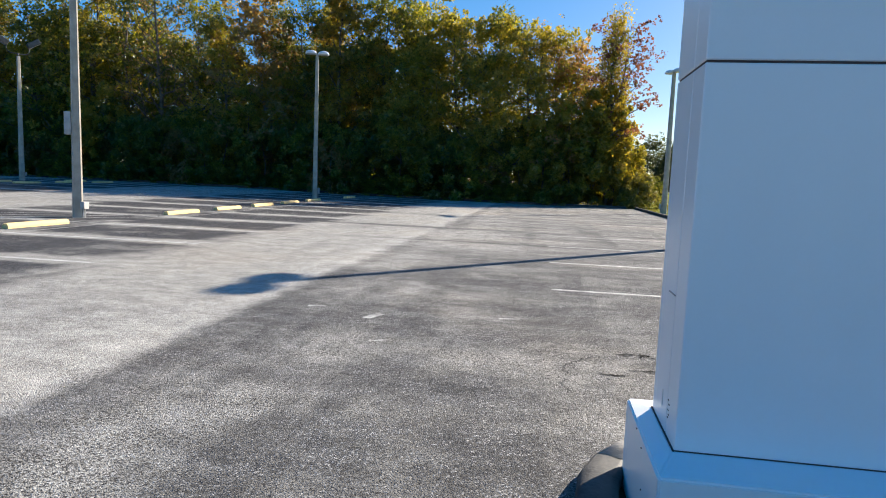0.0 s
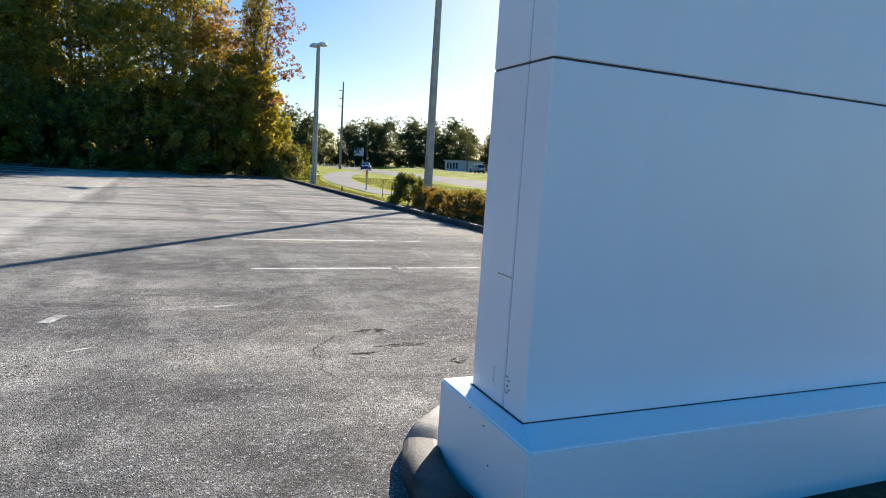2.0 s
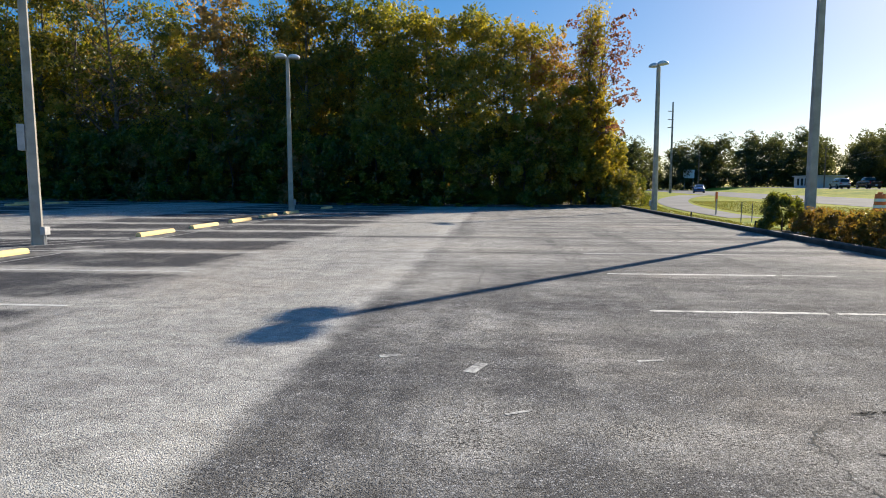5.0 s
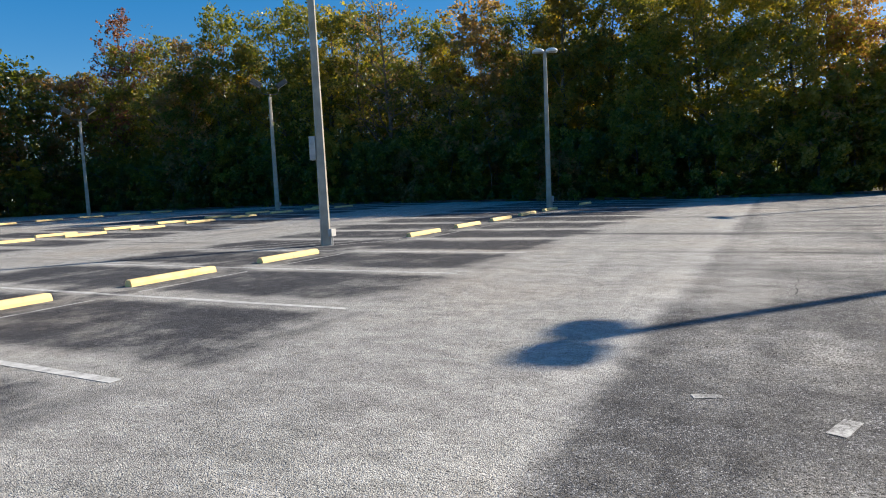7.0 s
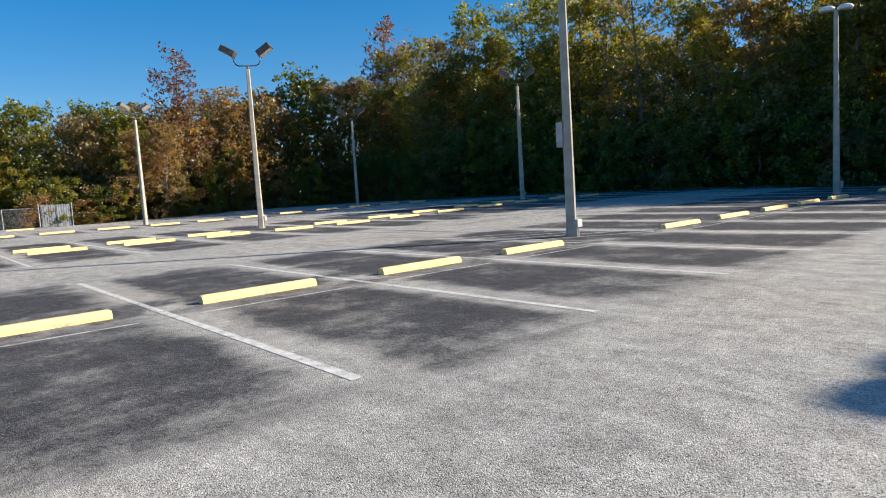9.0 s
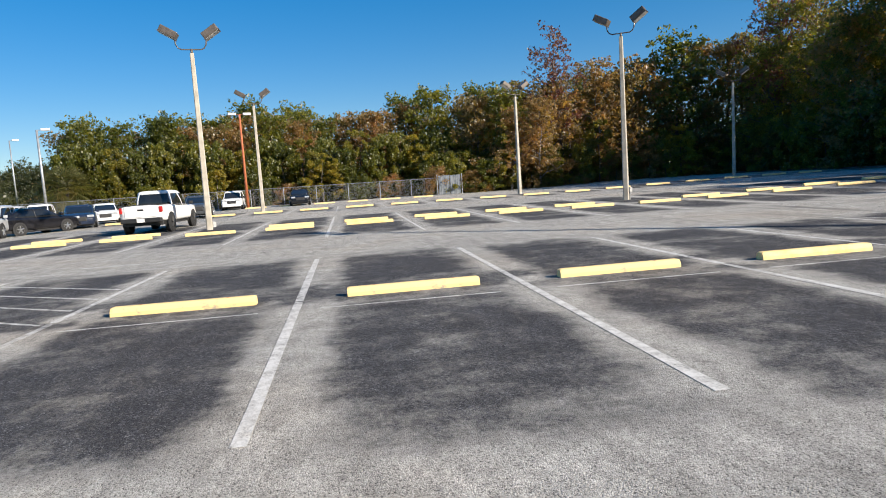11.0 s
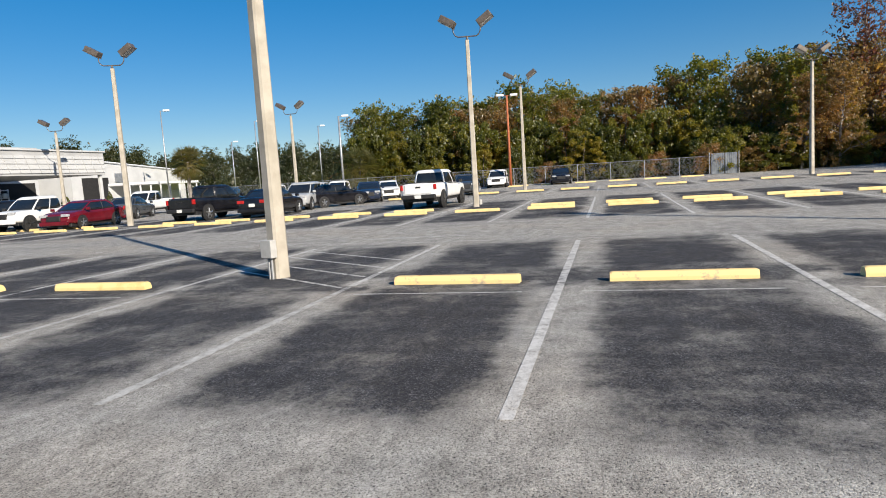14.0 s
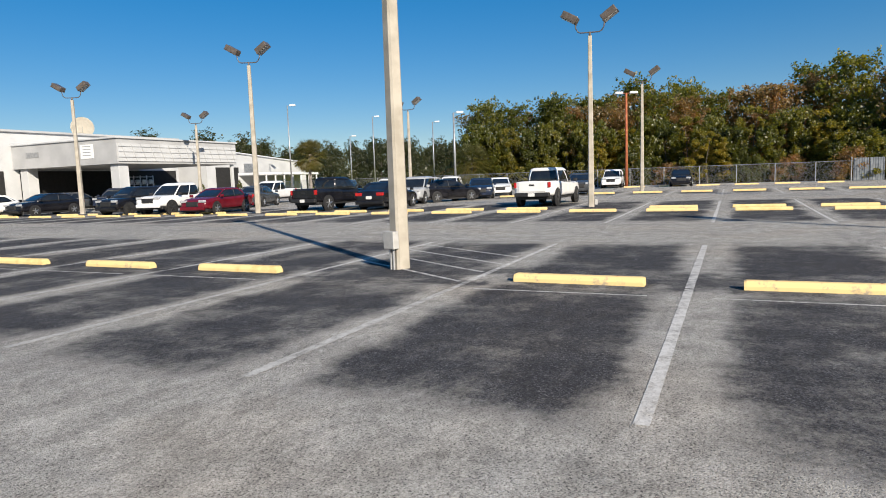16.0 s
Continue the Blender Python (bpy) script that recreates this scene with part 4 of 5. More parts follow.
T_GOLD = tree("autumn_tree", "golden narrow tree in autumn leaf", 14, 12.5, 2.2, 20, 0.2, 7500, 0.115, L_GOLD, M_BARK, 0.85)
T_BROWN = tree("autumn_tree", "brown-leaved thinning autumn tree", 15, 11.5, 3.4, 26, 0.12, 10000, 0.12, L_BROWN, M_BARK_PALE, 1.0)
T_RED = tree("autumn_tree", "half-bare tree with red autumn leaves", 16, 13.0, 3.2, 26, 0.3, 3600, 0.11, L_RED, M_BARK, 0.7)
T_BARE = tree("bare_tree", "nearly bare grey tree with few leaves", 17, 13.0, 3.4, 34, 0.22, 1800, 0.095, L_BROWN, M_BARK, 0.8)
T_VINE = tree("vine_hung_tree", "thin tree hung with olive-yellow creeper", 31, 14.5, 2.0, 26, 0.18, 9000, 0.095, L_OLIVE, M_BARK, 0.62, 2.6)
T_WEST = tree("broadleaf_tree", "dark olive broadleaf tree behind the fence", 32, 13.0, 4.0, 22, 0.06, 6500, 0.18, L_GREEN, M_BARK, 1.6)
T_WEST2 = tree("autumn_tree", "brown-olive autumn tree behind the fence", 33, 12.0, 3.8, 22, 0.06, 6000, 0.17, L_BROWN, M_BARK, 1.5)
T_FAR = tree("distant_tree", "dark distant broadleaf tree beyond the road", 18, 12.0, 5.4, 18, 0.04, 6500, 0.22, L_FAR, M_BARK, 2.2)
B_DARK = bush("understorey_shrub", "dense dark green undergrowth at the wood's edge", 21, 2.6, 1.6, 4.6, 7600, 0.098, L_GREEN, "undergrowth of the wood")
B_OLIVE = bush("creeper_thicket", "olive creeper hanging over the wood's edge", 22, 2.4, 1.6, 7.4, 9000, 0.098, L_OLIVE, "undergrowth of the wood")
B_BROWN = bush("understorey_shrub", "brown autumn undergrowth at the wood's edge", 23, 2.4, 1.8, 3.6, 4600, 0.09, L_BROWN, "undergrowth of the wood")
B_FAR = bush("distant_shrub", "dark distant undergrowth beyond the road", 25, 5.0, 3.0, 3.6, 1800, 0.26, L_FAR, "far undergrowth")
B_BRIGHT = bush("roadside_shrub", "bright green roadside shrub", 24, 1.7, 1.5, 2.6, 2600, 0.10, L_GRASS, "roadside shrubs")

rnd = random.Random(42)
# the wood along the far end of the lot: undergrowth, an edge row and taller trees behind
for y0, step_, lo, hi in ((46.2, 1.7, 0.85, 1.15), (48.3, 1.9, 1.0, 1.3), (53.0, 3.2, 1.2, 1.6), (58.0, 2.6, 0.9, 1.1)):
    x, i = -72.0, 0
    while x < (3.8 if y0 < 50 else -6.0):
        src = (B_DARK, B_DARK, B_OLIVE if y0 < 47 else B_DARK, B_DARK, B_DARK, B_DARK, B_BROWN)[i % 7]
        plant(src, x, y0 + rnd.uniform(-0.4, 0.6), rnd.uniform(lo, hi), rnd.uniform(0, 360))
        x += rnd.uniform(step_ * 0.85, step_ * 1.15)
        i += 1
for y0, step_, lo, hi, row in ((49.4, 3.0, 1.02, 1.32, [T_GREEN, T_OLIVE, T_GREEN, T_BARE, T_GREEN, T_OLIVE, T_BROWN, T_GREEN, T_GOLD, T_GREEN]),
                               (52.6, 4.2, 0.88, 1.0, [T_GREEN2, T_OLIVE, T_GREEN2, T_BARE, T_GREEN, T_GREEN2, T_BROWN]),
                               (57.0, 3.4, 0.84, 0.98, [T_GREEN2, T_GREEN, T_GREEN2, T_OLIVE, T_GREEN])):
    x, i = -70.0, 0
    while x < (1.5 if y0 < 50 else -14):
        plant(row[i % len(row)], x, y0 + rnd.uniform(-1.0, 1.2), rnd.uniform(lo, hi) * (0.95 + 0.12 * smooth01(-x / 40)), rnd.uniform(0, 360))
        x += rnd.uniform(step_ * 0.85, step_ * 1.15)
        i += 1
for x, y, src, s in ((-12.2, 50, T_GOLD, 0.95), (-9.6, 51, T_GOLD, 0.98), (-20.5, 47.6, T_GOLD, 0.66), (-19.0, 48.6, T_OLIVE, 0.72), (-1.2, 47.6, T_OLIVE, 1.02), (-3.6, 48.4, T_OLIVE, 1.08),
                     (1.8, 48.0, T_BROWN, 0.95), (5.2, 47.6, T_RED, 0.98), (-64.3, 48.5, T_RED, 1.58), (-52, 47.0, T_GREEN, 0.95), (-49.0, 51, T_BARE, 1.15)):
    plant(src, x, y, s, rnd.uniform(0, 360))
for x, y, src, s in ((-14.5, 50.5, T_OLIVE, 1.15), (-11.0, 51, T_OLIVE, 1.22), (-17.5, 51, T_GOLD, 1.2)):
    plant(src, x, y, s, rnd.uniform(0, 360))
for i in range(36):
    plant(B_DARK, -42 + 1.28 * i, 45.7 + rnd.uniform(-0.2, 0.3), rnd.uniform(0.55, 0.75), rnd.uniform(0, 360), None, rnd.uniform(0.2, 0.32))
for x, y, s, h in ((6.0, 47.0, 0.75, 0.7), (5.4, 48.6, 0.95, 1.0), (4.2, 49.0, 0.8, 1.15)):
    plant(B_OLIVE, x, y, s, rnd.uniform(0, 360), None, h)
for x, y, s in ((-6.2, 48.2, 1.12), (0.9, 49.0, 1.05), (-9.0, 48.0, 0.95)):
    plant(T_OLIVE, x, y, s, rnd.uniform(0, 360))
for x, y, s in ((0.4, 46.0, 1.0), (2.2, 46.2, 1.05), (3.9, 46.4, 1.1), (4.9, 47.2, 1.15)):
    plant(B_OLIVE, x, y, s, rnd.uniform(0, 360))
plant(B_OLIVE, 5.3, 46.6, 0.72, 40, None, 0.8)
plant(T_VINE, 4.8, 47.2, 0.95, 75)
for x, y, s in ((6.9, 46.3, 0.95), (7.8, 47.6, 0.85), (6.2, 45.6, 0.55), (8.3, 49.5, 0.9)):
    plant(B_BRIGHT, x, y, s, rnd.uniform(0, 360))
# the wood's return along the far side
y, i = 13.0, 0
while y < 46:
    plant((B_BROWN, B_DARK, B_BROWN, B_DARK, B_OLIVE)[i % 5], -67.5 + rnd.uniform(-0.6, 0.6), y, rnd.uniform(0.8, 1.1), rnd.uniform(0, 360), None, rnd.uniform(0.6, 0.95))
    plant(B_DARK, -71.0 + rnd.uniform(-0.6, 0.6), y, rnd.uniform(0.9, 1.2), rnd.uniform(0, 360), None, rnd.uniform(0.8, 1.0))
    y += rnd.uniform(1.6, 2.2)
    i += 1
y, i = 18.0, 0
row = [T_WEST2, T_WEST, T_BROWN, T_WEST2, T_BARE, T_BROWN, T_WEST2]
while y < 50:
    plant(row[i % 7], -71.0 + rnd.uniform(-1.2, 0.8), y, rnd.uniform(0.78, 0.95) + 0.012 * (y - 18), rnd.uniform(0, 360))
    y += rnd.uniform(2.5, 3.4)
    i += 1
plant(T_RED, -71.1, 27.6, 1.28, 80)
plant(T_BROWN, -66.5, 23.5, 0.75, 30)
plant(T_BROWN, -67.0, 20.5, 0.7, 130)
plant(T_GOLD, -67.9, 24.6, 0.62, 10)
plant(T_RED, -67.6, 22.6, 0.5, 190)
y, i = -26.0, 0
row = [T_WEST2, T_WEST, T_WEST2, T_WEST, T_WEST2, T_WEST2]
while y < 44:
    plant(row[i % 6], -79.0 + rnd.uniform(-2.0, 2.0), y, rnd.uniform(0.72, 0.86) + 0.006 * max(0, y), rnd.uniform(0, 360))
    y += rnd.uniform(2.8, 3.8)
    i += 1
for i in range(34):
    plant((B_DARK, B_DARK, B_OLIVE)[i % 3], -73.5 + rnd.uniform(-0.8, 0.8), -24 + 2.1 * i, rnd.uniform(1.0, 1.3), rnd.uniform(0, 360), None, rnd.uniform(1.0, 1.45) * (0.8 if i % 3 == 2 else 1.15))
for i in range(14):
    plant((T_WEST, T_WEST2, T_WEST2)[i % 3], -84 + rnd.uniform(-1.5, 1.5), -14 + 4.2 * i, rnd.uniform(0.8, 0.92) + 0.004 * i, rnd.uniform(0, 360))
for i in range(11):
    plant((B_BROWN, B_OLIVE, B_DARK)[i % 3], -71.5 + rnd.uniform(-1, 1), -24 + 3.6 * i, rnd.uniform(0.8, 1.1), rnd.uniform(0, 360), None, rnd.uniform(0.5, 0.8))
for x, y, s in ((-75, -23.0, 0.80), (-76, -20.0, 0.76), (-77, -16.0, 0.80), (-82, -11.0, 0.82), (-86, -8.0, 0.98), (-90, -3.0, 0.95), (-84, -17, 0.82)):
    plant(T_WEST, x, y, s, rnd.uniform(0, 360))
# far belts of trees all round
for i in range(44):
    d = 10 + 6.3 * i
    plant(B_FAR, 74 + 0.3 * d - 16 * smooth01((d - 60) / 120), 0.954 * d, rnd.uniform(0.9, 1.3), rnd.uniform(0, 360))
for i in range(20):
    plant(B_FAR, 4 + 6 * i, 189 - 0.9 * i, rnd.uniform(0.9, 1.3), rnd.uniform(0, 360))
for i in range(20):
    plant(B_FAR, -100 - rnd.uniform(0, 4), -75 + 5 * i, rnd.uniform(0.8, 1.0), rnd.uniform(0, 360))
for i in range(40):
    plant(T_FAR, -150 + 1.6 * i + rnd.uniform(-4, 4), -58 - 2.6 * i + rnd.uniform(-4, 4), rnd.uniform(0.6, 0.95) + (0.22 if 18 <= i <= 25 else 0), rnd.uniform(0, 360))
for i in range(76):
    d = 10 + 3.6 * i
    off = rnd.uniform(-4, 4)
    plant(T_FAR, 76 + 0.3 * d - 16 * smooth01((d - 60) / 120) + off, 0.954 * d + rnd.uniform(-3, 3), rnd.uniform(1.05, 1.55), rnd.uniform(0, 360))
    plant(T_FAR, 92 + 0.3 * d - 16 * smooth01((d - 60) / 120) - off, 0.954 * d + rnd.uniform(-3, 3), rnd.uniform(1.25, 1.7), rnd.uniform(0, 360))
for i in range(36):
    plant(T_FAR, 4 + 3.4 * i + rnd.uniform(-3, 3), 192 + rnd.uniform(-7, 8) - 0.5 * i, rnd.uniform(0.8, 1.25), rnd.uniform(0, 360))
for i in range(26):
    plant(T_FAR, -104 - rnd.uniform(0, 10), -75 + 4 * i, rnd.uniform(0.55, 0.75), rnd.uniform(0, 360))


# ---- vehicles ----
CARS = {
    # length, width, wheel radius, wheel x rear/front, floor, body top line, cab (rear base, rear roof, front roof, screen base), belt, roof
    "sedan": dict(W=1.82, r=0.33, wr=-1.38, wf=1.42, zb=0.24, top=[(-2.38, 0.80), (-2.30, 1.02), (-1.7, 1.07), (-0.9, 1.0), (0.3, 0.97), (1.1, 0.98), (1.75, 0.92), (2.2, 0.82), (2.40, 0.60)], cab=(-2.02, -0.95, 0.12, 1.30), belt=0.95, roof=1.45),
    "suv": dict(W=1.86, r=0.37, wr=-1.32, wf=1.38, zb=0.30, top=[(-2.25, 0.86), (-2.18, 1.08), (-1.6, 1.08), (-0.8, 1.06), (0.3, 1.04), (1.0, 1.07), (1.8, 1.02), (2.18, 0.93), (2.28, 0.64)], cab=(-2.14, -1.75, 0.22, 1.28), belt=1.04, roof=1.70),
    "pickup": dict(W=1.92, r=0.40, wr=-1.72, wf=1.72, zb=0.42, top=[(-2.72, 1.16), (-2.68, 1.21), (-2.0, 1.21), (-0.85, 1.21), (-0.6, 1.16), (0.4, 1.13), (1.2, 1.14), (2.1, 1.11), (2.52, 1.06), (2.62, 0.76)], cab=(-0.92, -0.78, 0.48, 1.36), belt=1.13, roof=1.82),
}


def lathe(bm, prof, cx, cz, y0, sgn, sides=20):
    """A wheel-like solid: profile of (radius, depth) about an axis along y."""
    rows = []
    for r, d in prof:
        rows.append([bm.verts.new((cx + r * math.cos(2 * math.pi * k / sides), y0 + sgn * d, cz + r * math.sin(2 * math.pi * k / sides))) for k in range(sides)])
    for r0, r1 in zip(rows, rows[1:]):
        for k in range(sides):
            bm.faces.new((r0[k], r0[(k + 1) % sides], r1[(k + 1) % sides], r1[k]))
    bm.faces.new(rows[0])
    bm.faces.new(rows[-1][::-1])
    return bm


def vehicle(kind, name, x, y, turn, paint, rim, label, category):
    c = CARS[kind]
    t = thing(name, pose(x, y, zg(x, y), 0, 0, turn), label, category, "parked vehicles")
    hw, zb, r = c["W"] / 2, c["zb"], c["r"]
    x0, x1 = c["top"][0][0], c["top"][-1][0]
    # painted body, lofted along its length
    bm = bmesh.new()
    rows = []
    for px, pz in c["top"]:
        e = min(1.0, min(px - x0, x1 - px) / 0.45)
        w = hw * (0.86 + 0.14 * math.sqrt(max(0.0, e)))
        lo = zb + 0.10 * (1 - e)
        mid = lo + (pz - lo) * 0.55
        half = [(w * 0.93, lo), (w, lo + 0.10), (w, mid), (w * 0.985, pz - 0.09), (w * 0.93, pz - 0.015), (w * 0.6, pz + 0.008), (0, pz + 0.02)]
        rows.append([bm.verts.new((px, yy, zz)) for yy, zz in half] + [bm.verts.new((px, -yy, zz)) for yy, zz in half[-2::-1]])
    for r0, r1 in zip(rows, rows[1:]):
        for k in range(len(r0) - 1):
            bm.faces.new((r0[k], r0[k + 1], r1[k + 1], r1[k]))
        bm.faces.new((r0[-1], r0[0], r1[0], r1[-1]))
    bm.faces.new(rows[0])
    bm.faces.new(rows[-1][::-1])
    body = part("body", bm, paint, t, "", True)
    sub = body.modifiers.new("rounding", "SUBSURF")
    sub.levels = sub.render_levels = 1
    # cabin glass, then the roof and its pillars, all on one rounded greenhouse shape
    rb, rr, fr, fb = c["cab"]
    belt, roof = c["belt"] - 0.02, c["roof"]
    gw, rw = hw * 0.95, hw * 0.76

    def house(h, phi, out=0.0):
        """A point of the greenhouse: h from belt (0) to roof (1), phi round it in plan."""
        bow = math.sin(math.pi * min(h, 1.0)) * 0.05
        back, front = rb + (rr - rb) * h - bow, fb + (fr - fb) * h + bow
        wide = gw + (rw - gw) * h + bow * 0.7
        if h > 0.86:
            f = math.sqrt(max(0.0, 1 - ((h - 0.86) / 0.16) ** 2)) * 0.5 + 0.5
            mid, half = (back + front) / 2, (front - back) / 2 * (0.75 + 0.25 * f)
            back, front, wide = mid - half, mid + half, wide * (0.55 + 0.45 * f)
        cx, sy = math.cos(phi), math.sin(phi)
        px = (back + front) / 2 + ((front - back) / 2 + out) * math.copysign(abs(cx) ** 0.36, cx)
        return Vector((px, (wide + out) * math.copysign(abs(sy) ** 0.36, sy), belt + (roof - belt) * h))

    def shell(levels, out):
        bm = bmesh.new()
        rings = [[bm.verts.new(house(h, 2 * math.pi * (k + 0.5) / 32, out)) for k in range(32)] for h in levels]
        for r0, r1 in zip(rings, rings[1:]):
            for k in range(32):
                bm.faces.new((r0[k], r0[(k + 1) % 32], r1[(k + 1) % 32], r1[k]))
        bm.faces.new(rings[-1])
        bm.faces.new(rings[0][::-1])
        return bm

    part("window_glass", shell((0.0, 0.2, 0.4, 0.6, 0.8, 0.9), 0.0), M_GLASS, t, "dark tinted window glass", True)
    part("roof", shell((0.80, 0.86, 0.90, 0.95, 0.99, 1.01, 1.02), 0.012), paint, t, "", True)
    for s in (-1, 1):
        posts = [(0.70, 0.045), (math.pi - 0.62, 0.085 if kind != "pickup" else 0.06), (math.pi / 2, 0.035)]
        if kind != "pickup":
            posts.append((math.pi / 2 + 0.42, 0.06))
        for phi, w in posts:
            bm = bmesh.new()
            tube(bm, [house(h, s * phi, -w * 0.55) for h in (-0.03, 0.2, 0.4, 0.6, 0.8, 0.88)], w, 6)
            part("pillar", bm, paint if w > 0.036 or kind != "sedan" else M_TRIM, t, "", True)
        bm = bmesh.new()
        box(bm, fb - 0.32, fb - 0.16, s * (hw + 0.10) - 0.09, s * (hw + 0.10) + 0.09, belt + 0.02, belt + 0.17, 0.03, 2)
        part("mirror", bm, paint if paint is not P_WHITE else M_TRIM, t)
        for wx in (c["wr"], c["wf"]):
            bm = bmesh.new()
            lathe(bm, [(r + 0.075, -0.02), (r + 0.07, 0.015), (r - 0.02, 0.016)], wx, r, s * (hw - 0.005), s, 22)
            part("wheel_arch", bm, M_TRIM, t, "black wheel arch")
            bm = bmesh.new()
            lathe(bm, [(r * 0.55, -0.2), (r * 0.95, -0.2), (r, -0.16), (r, -0.03), (r * 0.94, 0.03), (r * 0.68, 0.035)], wx, r, s * (hw - 0.005), s, 22)
            wheel = part("tyre", bm, M_TYRE, t, "black rubber tyre")
            bm = bmesh.new()
            lathe(bm, [(r * 0.68, 0.0), (r * 0.67, 0.036), (r * 0.60, 0.030), (r * 0.55, 0.012)], wx, r, s * (hw - 0.005), s, 22)
            for k in range(5):
                a = 2 * math.pi * k / 5 + 0.3
                tube(bm, [(wx, s * (hw + 0.028), r), (wx + r * 0.62 * math.cos(a), s * (hw + 0.034), r + r * 0.62 * math.sin(a))], [r * 0.13, r * 0.09], 5)
            part("rim", bm, rim, wheel, "five-spoke alloy rim")
        zt = c["top"][1][1]
        bm = bmesh.new()
        if kind == "pickup":
            box(bm, x0 - 0.006, x0 + 0.16, s * hw * 0.85 - 0.06, s * hw * 0.85 + 0.06, 0.90, 1.15, 0.02, 2)
        else:
            box(bm, x0 - 0.004, x0 + 0.20, s * hw * 0.68 - 0.20, s * hw * 0.68 + 0.20, zt - 0.27, zt - 0.10, 0.03, 2)
        part("tail_light", bm, M_TAIL, t, "red tail light")
        bm = bmesh.new()
        zf = c["top"][-2][1]
        box(bm, x1 - 0.22, x1 - 0.02, s * hw * 0.66 - 0.19, s * hw * 0.66 + 0.19, zf - 0.14, zf + 0.0, 0.03, 2)
        part("headlight", bm, M_HEAD, t, "clear headlight")
        if kind != "sedan":
            for dx in (-0.35, 0.45):
                bm = bmesh.new()
                box(bm, dx - 0.09, dx + 0.09, s * (hw + 0.003) - 0.012, s * (hw + 0.003) + 0.012, belt - 0.16, belt - 0.13, 0.006)
                part("door_handle", bm, paint, t)
    zf = c["top"][-2][1]
    bm = bmesh.new()
    box(bm, x1 - 0.12, x1 + 0.012, -hw * 0.42, hw * 0.42, zf - 0.36, zf - 0.08, 0.03, 2)
    part("grille", bm, M_TRIM, t, "black radiator grille")
    bm = bmesh.new()
    box(bm, x1 - 0.14, x1 + 0.06, -hw * 0.84, hw * 0.84, zb + 0.02, zb + 0.22, 0.04, 2)
    part("front_bumper", bm, paint, t)
    bm = bmesh.new()
    box(bm, x0 - 0.08, x0 + 0.14, -hw * 0.88, hw * 0.88, zb + 0.06, zb + 0.26, 0.04, 2)
    part("rear_bumper", bm, M_TRIM if kind != "sedan" else paint, t)
    bm = bmesh.new()
    zp = zb + 0.16 if kind == "pickup" else zb + 0.42
    box(bm, x0 - (0.092 if kind == "pickup" else 0.02), x0 + 0.02, -0.16, 0.16, zp - 0.08, zp + 0.08)
    part("licence_plate", bm, M_PLATE, t, "pale licence plate")
    if kind == "pickup":
        # a flat black panel draws the shaded recess of the open bed
        bm = bmesh.new()
        box(bm, -2.60, -0.92, -hw * 0.80, hw * 0.80, 1.20, 1.236, 0.01)
        part("bed_recess_panel", bm, M_TRIM, t, "flat black panel standing in for the shaded open bed")
        bm = bmesh.new()
        box(bm, x0 - 0.012, x0 + 0.02, -hw * 0.68, hw * 0.68, 0.72, 1.17, 0.015, 2)
        gate = part("tailgate", bm, paint, t)
        bm = bmesh.new()
        box(bm, x0 - 0.02, x0, -0.13, 0.13, 0.98, 1.06, 0.008)
        part("tailgate_handle", bm, M_TRIM, gate, "black tailgate handle")
    bm = bmesh.new()
    box(bm, x0 + 0.25, x1 - 0.25, -hw * 0.85, hw * 0.85, zb - 0.08, zb + 0.12, 0.02)
    part("underbody", bm, M_TRIM, t, "dark underbody")
    return t


vehicle("pickup", "pickup_truck", -33.9, -4.95, 178, P_WHITE, M_RIM_DARK, "white pickup truck parked tail towards the lane", "pickup truck")
vehicle("pickup", "pickup_truck", -33.6, -17.6, 176, P_BLACK, M_RIM, "black pickup truck parked tail towards the lane", "pickup truck")
vehicle("sedan", "sedan_car", -33.9, -14.2, 184, P_BLACK, M_RIM, "black sedan parked beside the black pickup", "car")
vehicle("suv", "suv_car", -39.6, -15.2, 10, P_SILVER, M_RIM, "silver sport utility car in the second row", "car")
vehicle("sedan", "sedan_car", -41.5, -14.0, 150, P_BLACK, M_RIM, "black sedan in the second row", "car")
vehicle("sedan", "sedan_car", -46.0, -13.2, 20, P_NAVY, M_RIM, "dark blue sedan in the second row", "car")
vehicle("sedan", "sedan_car", -52.5, -14.0, 20, P_WHITE, M_RIM, "white sedan farther back by the fence", "car")
vehicle("sedan", "sedan_car", -47.5, -6.3, 10, P_GREY, M_RIM, "dark grey sedan behind the white pickup", "car")
vehicle("suv", "suv_car", -64.0, -6.8, 5, P_WHITE, M_RIM, "white sport utility car facing the lot", "car")
vehicle("sedan", "sedan_car", -63.2, -0.7, 4, P_BLACK, M_RIM, "black sedan facing the lot by the fence", "car")
vehicle("sedan", "sedan_car", -31.0, -23.9, 8, P_RED, M_RIM, "dark red sedan parked nose out", "car")
vehicle("pickup", "pickup_truck", -31.3, -27.3, 6, P_WHITE, M_RIM_DARK, "white crew-cab pickup parked nose out", "pickup truck")
vehicle("suv", "suv_car", -31.0, -30.7, 4, P_BLACK, M_RIM_DARK, "black sport utility car parked nose out", "car")
vehicle("sedan", "sedan_car", -31.2, -39.6, 2, P_BLACK, M_RIM, "black sedan parked nose out", "car")
vehicle("sedan", "sedan_car", -29.2, -43.0, 2, P_WHITE, M_RIM, "white sedan parked nose out", "car")
vehicle("pickup", "pickup_truck", -45.0, -31.4, 10, P_WHITE, M_RIM, "white pickup truck before the warehouse", "pickup truck")
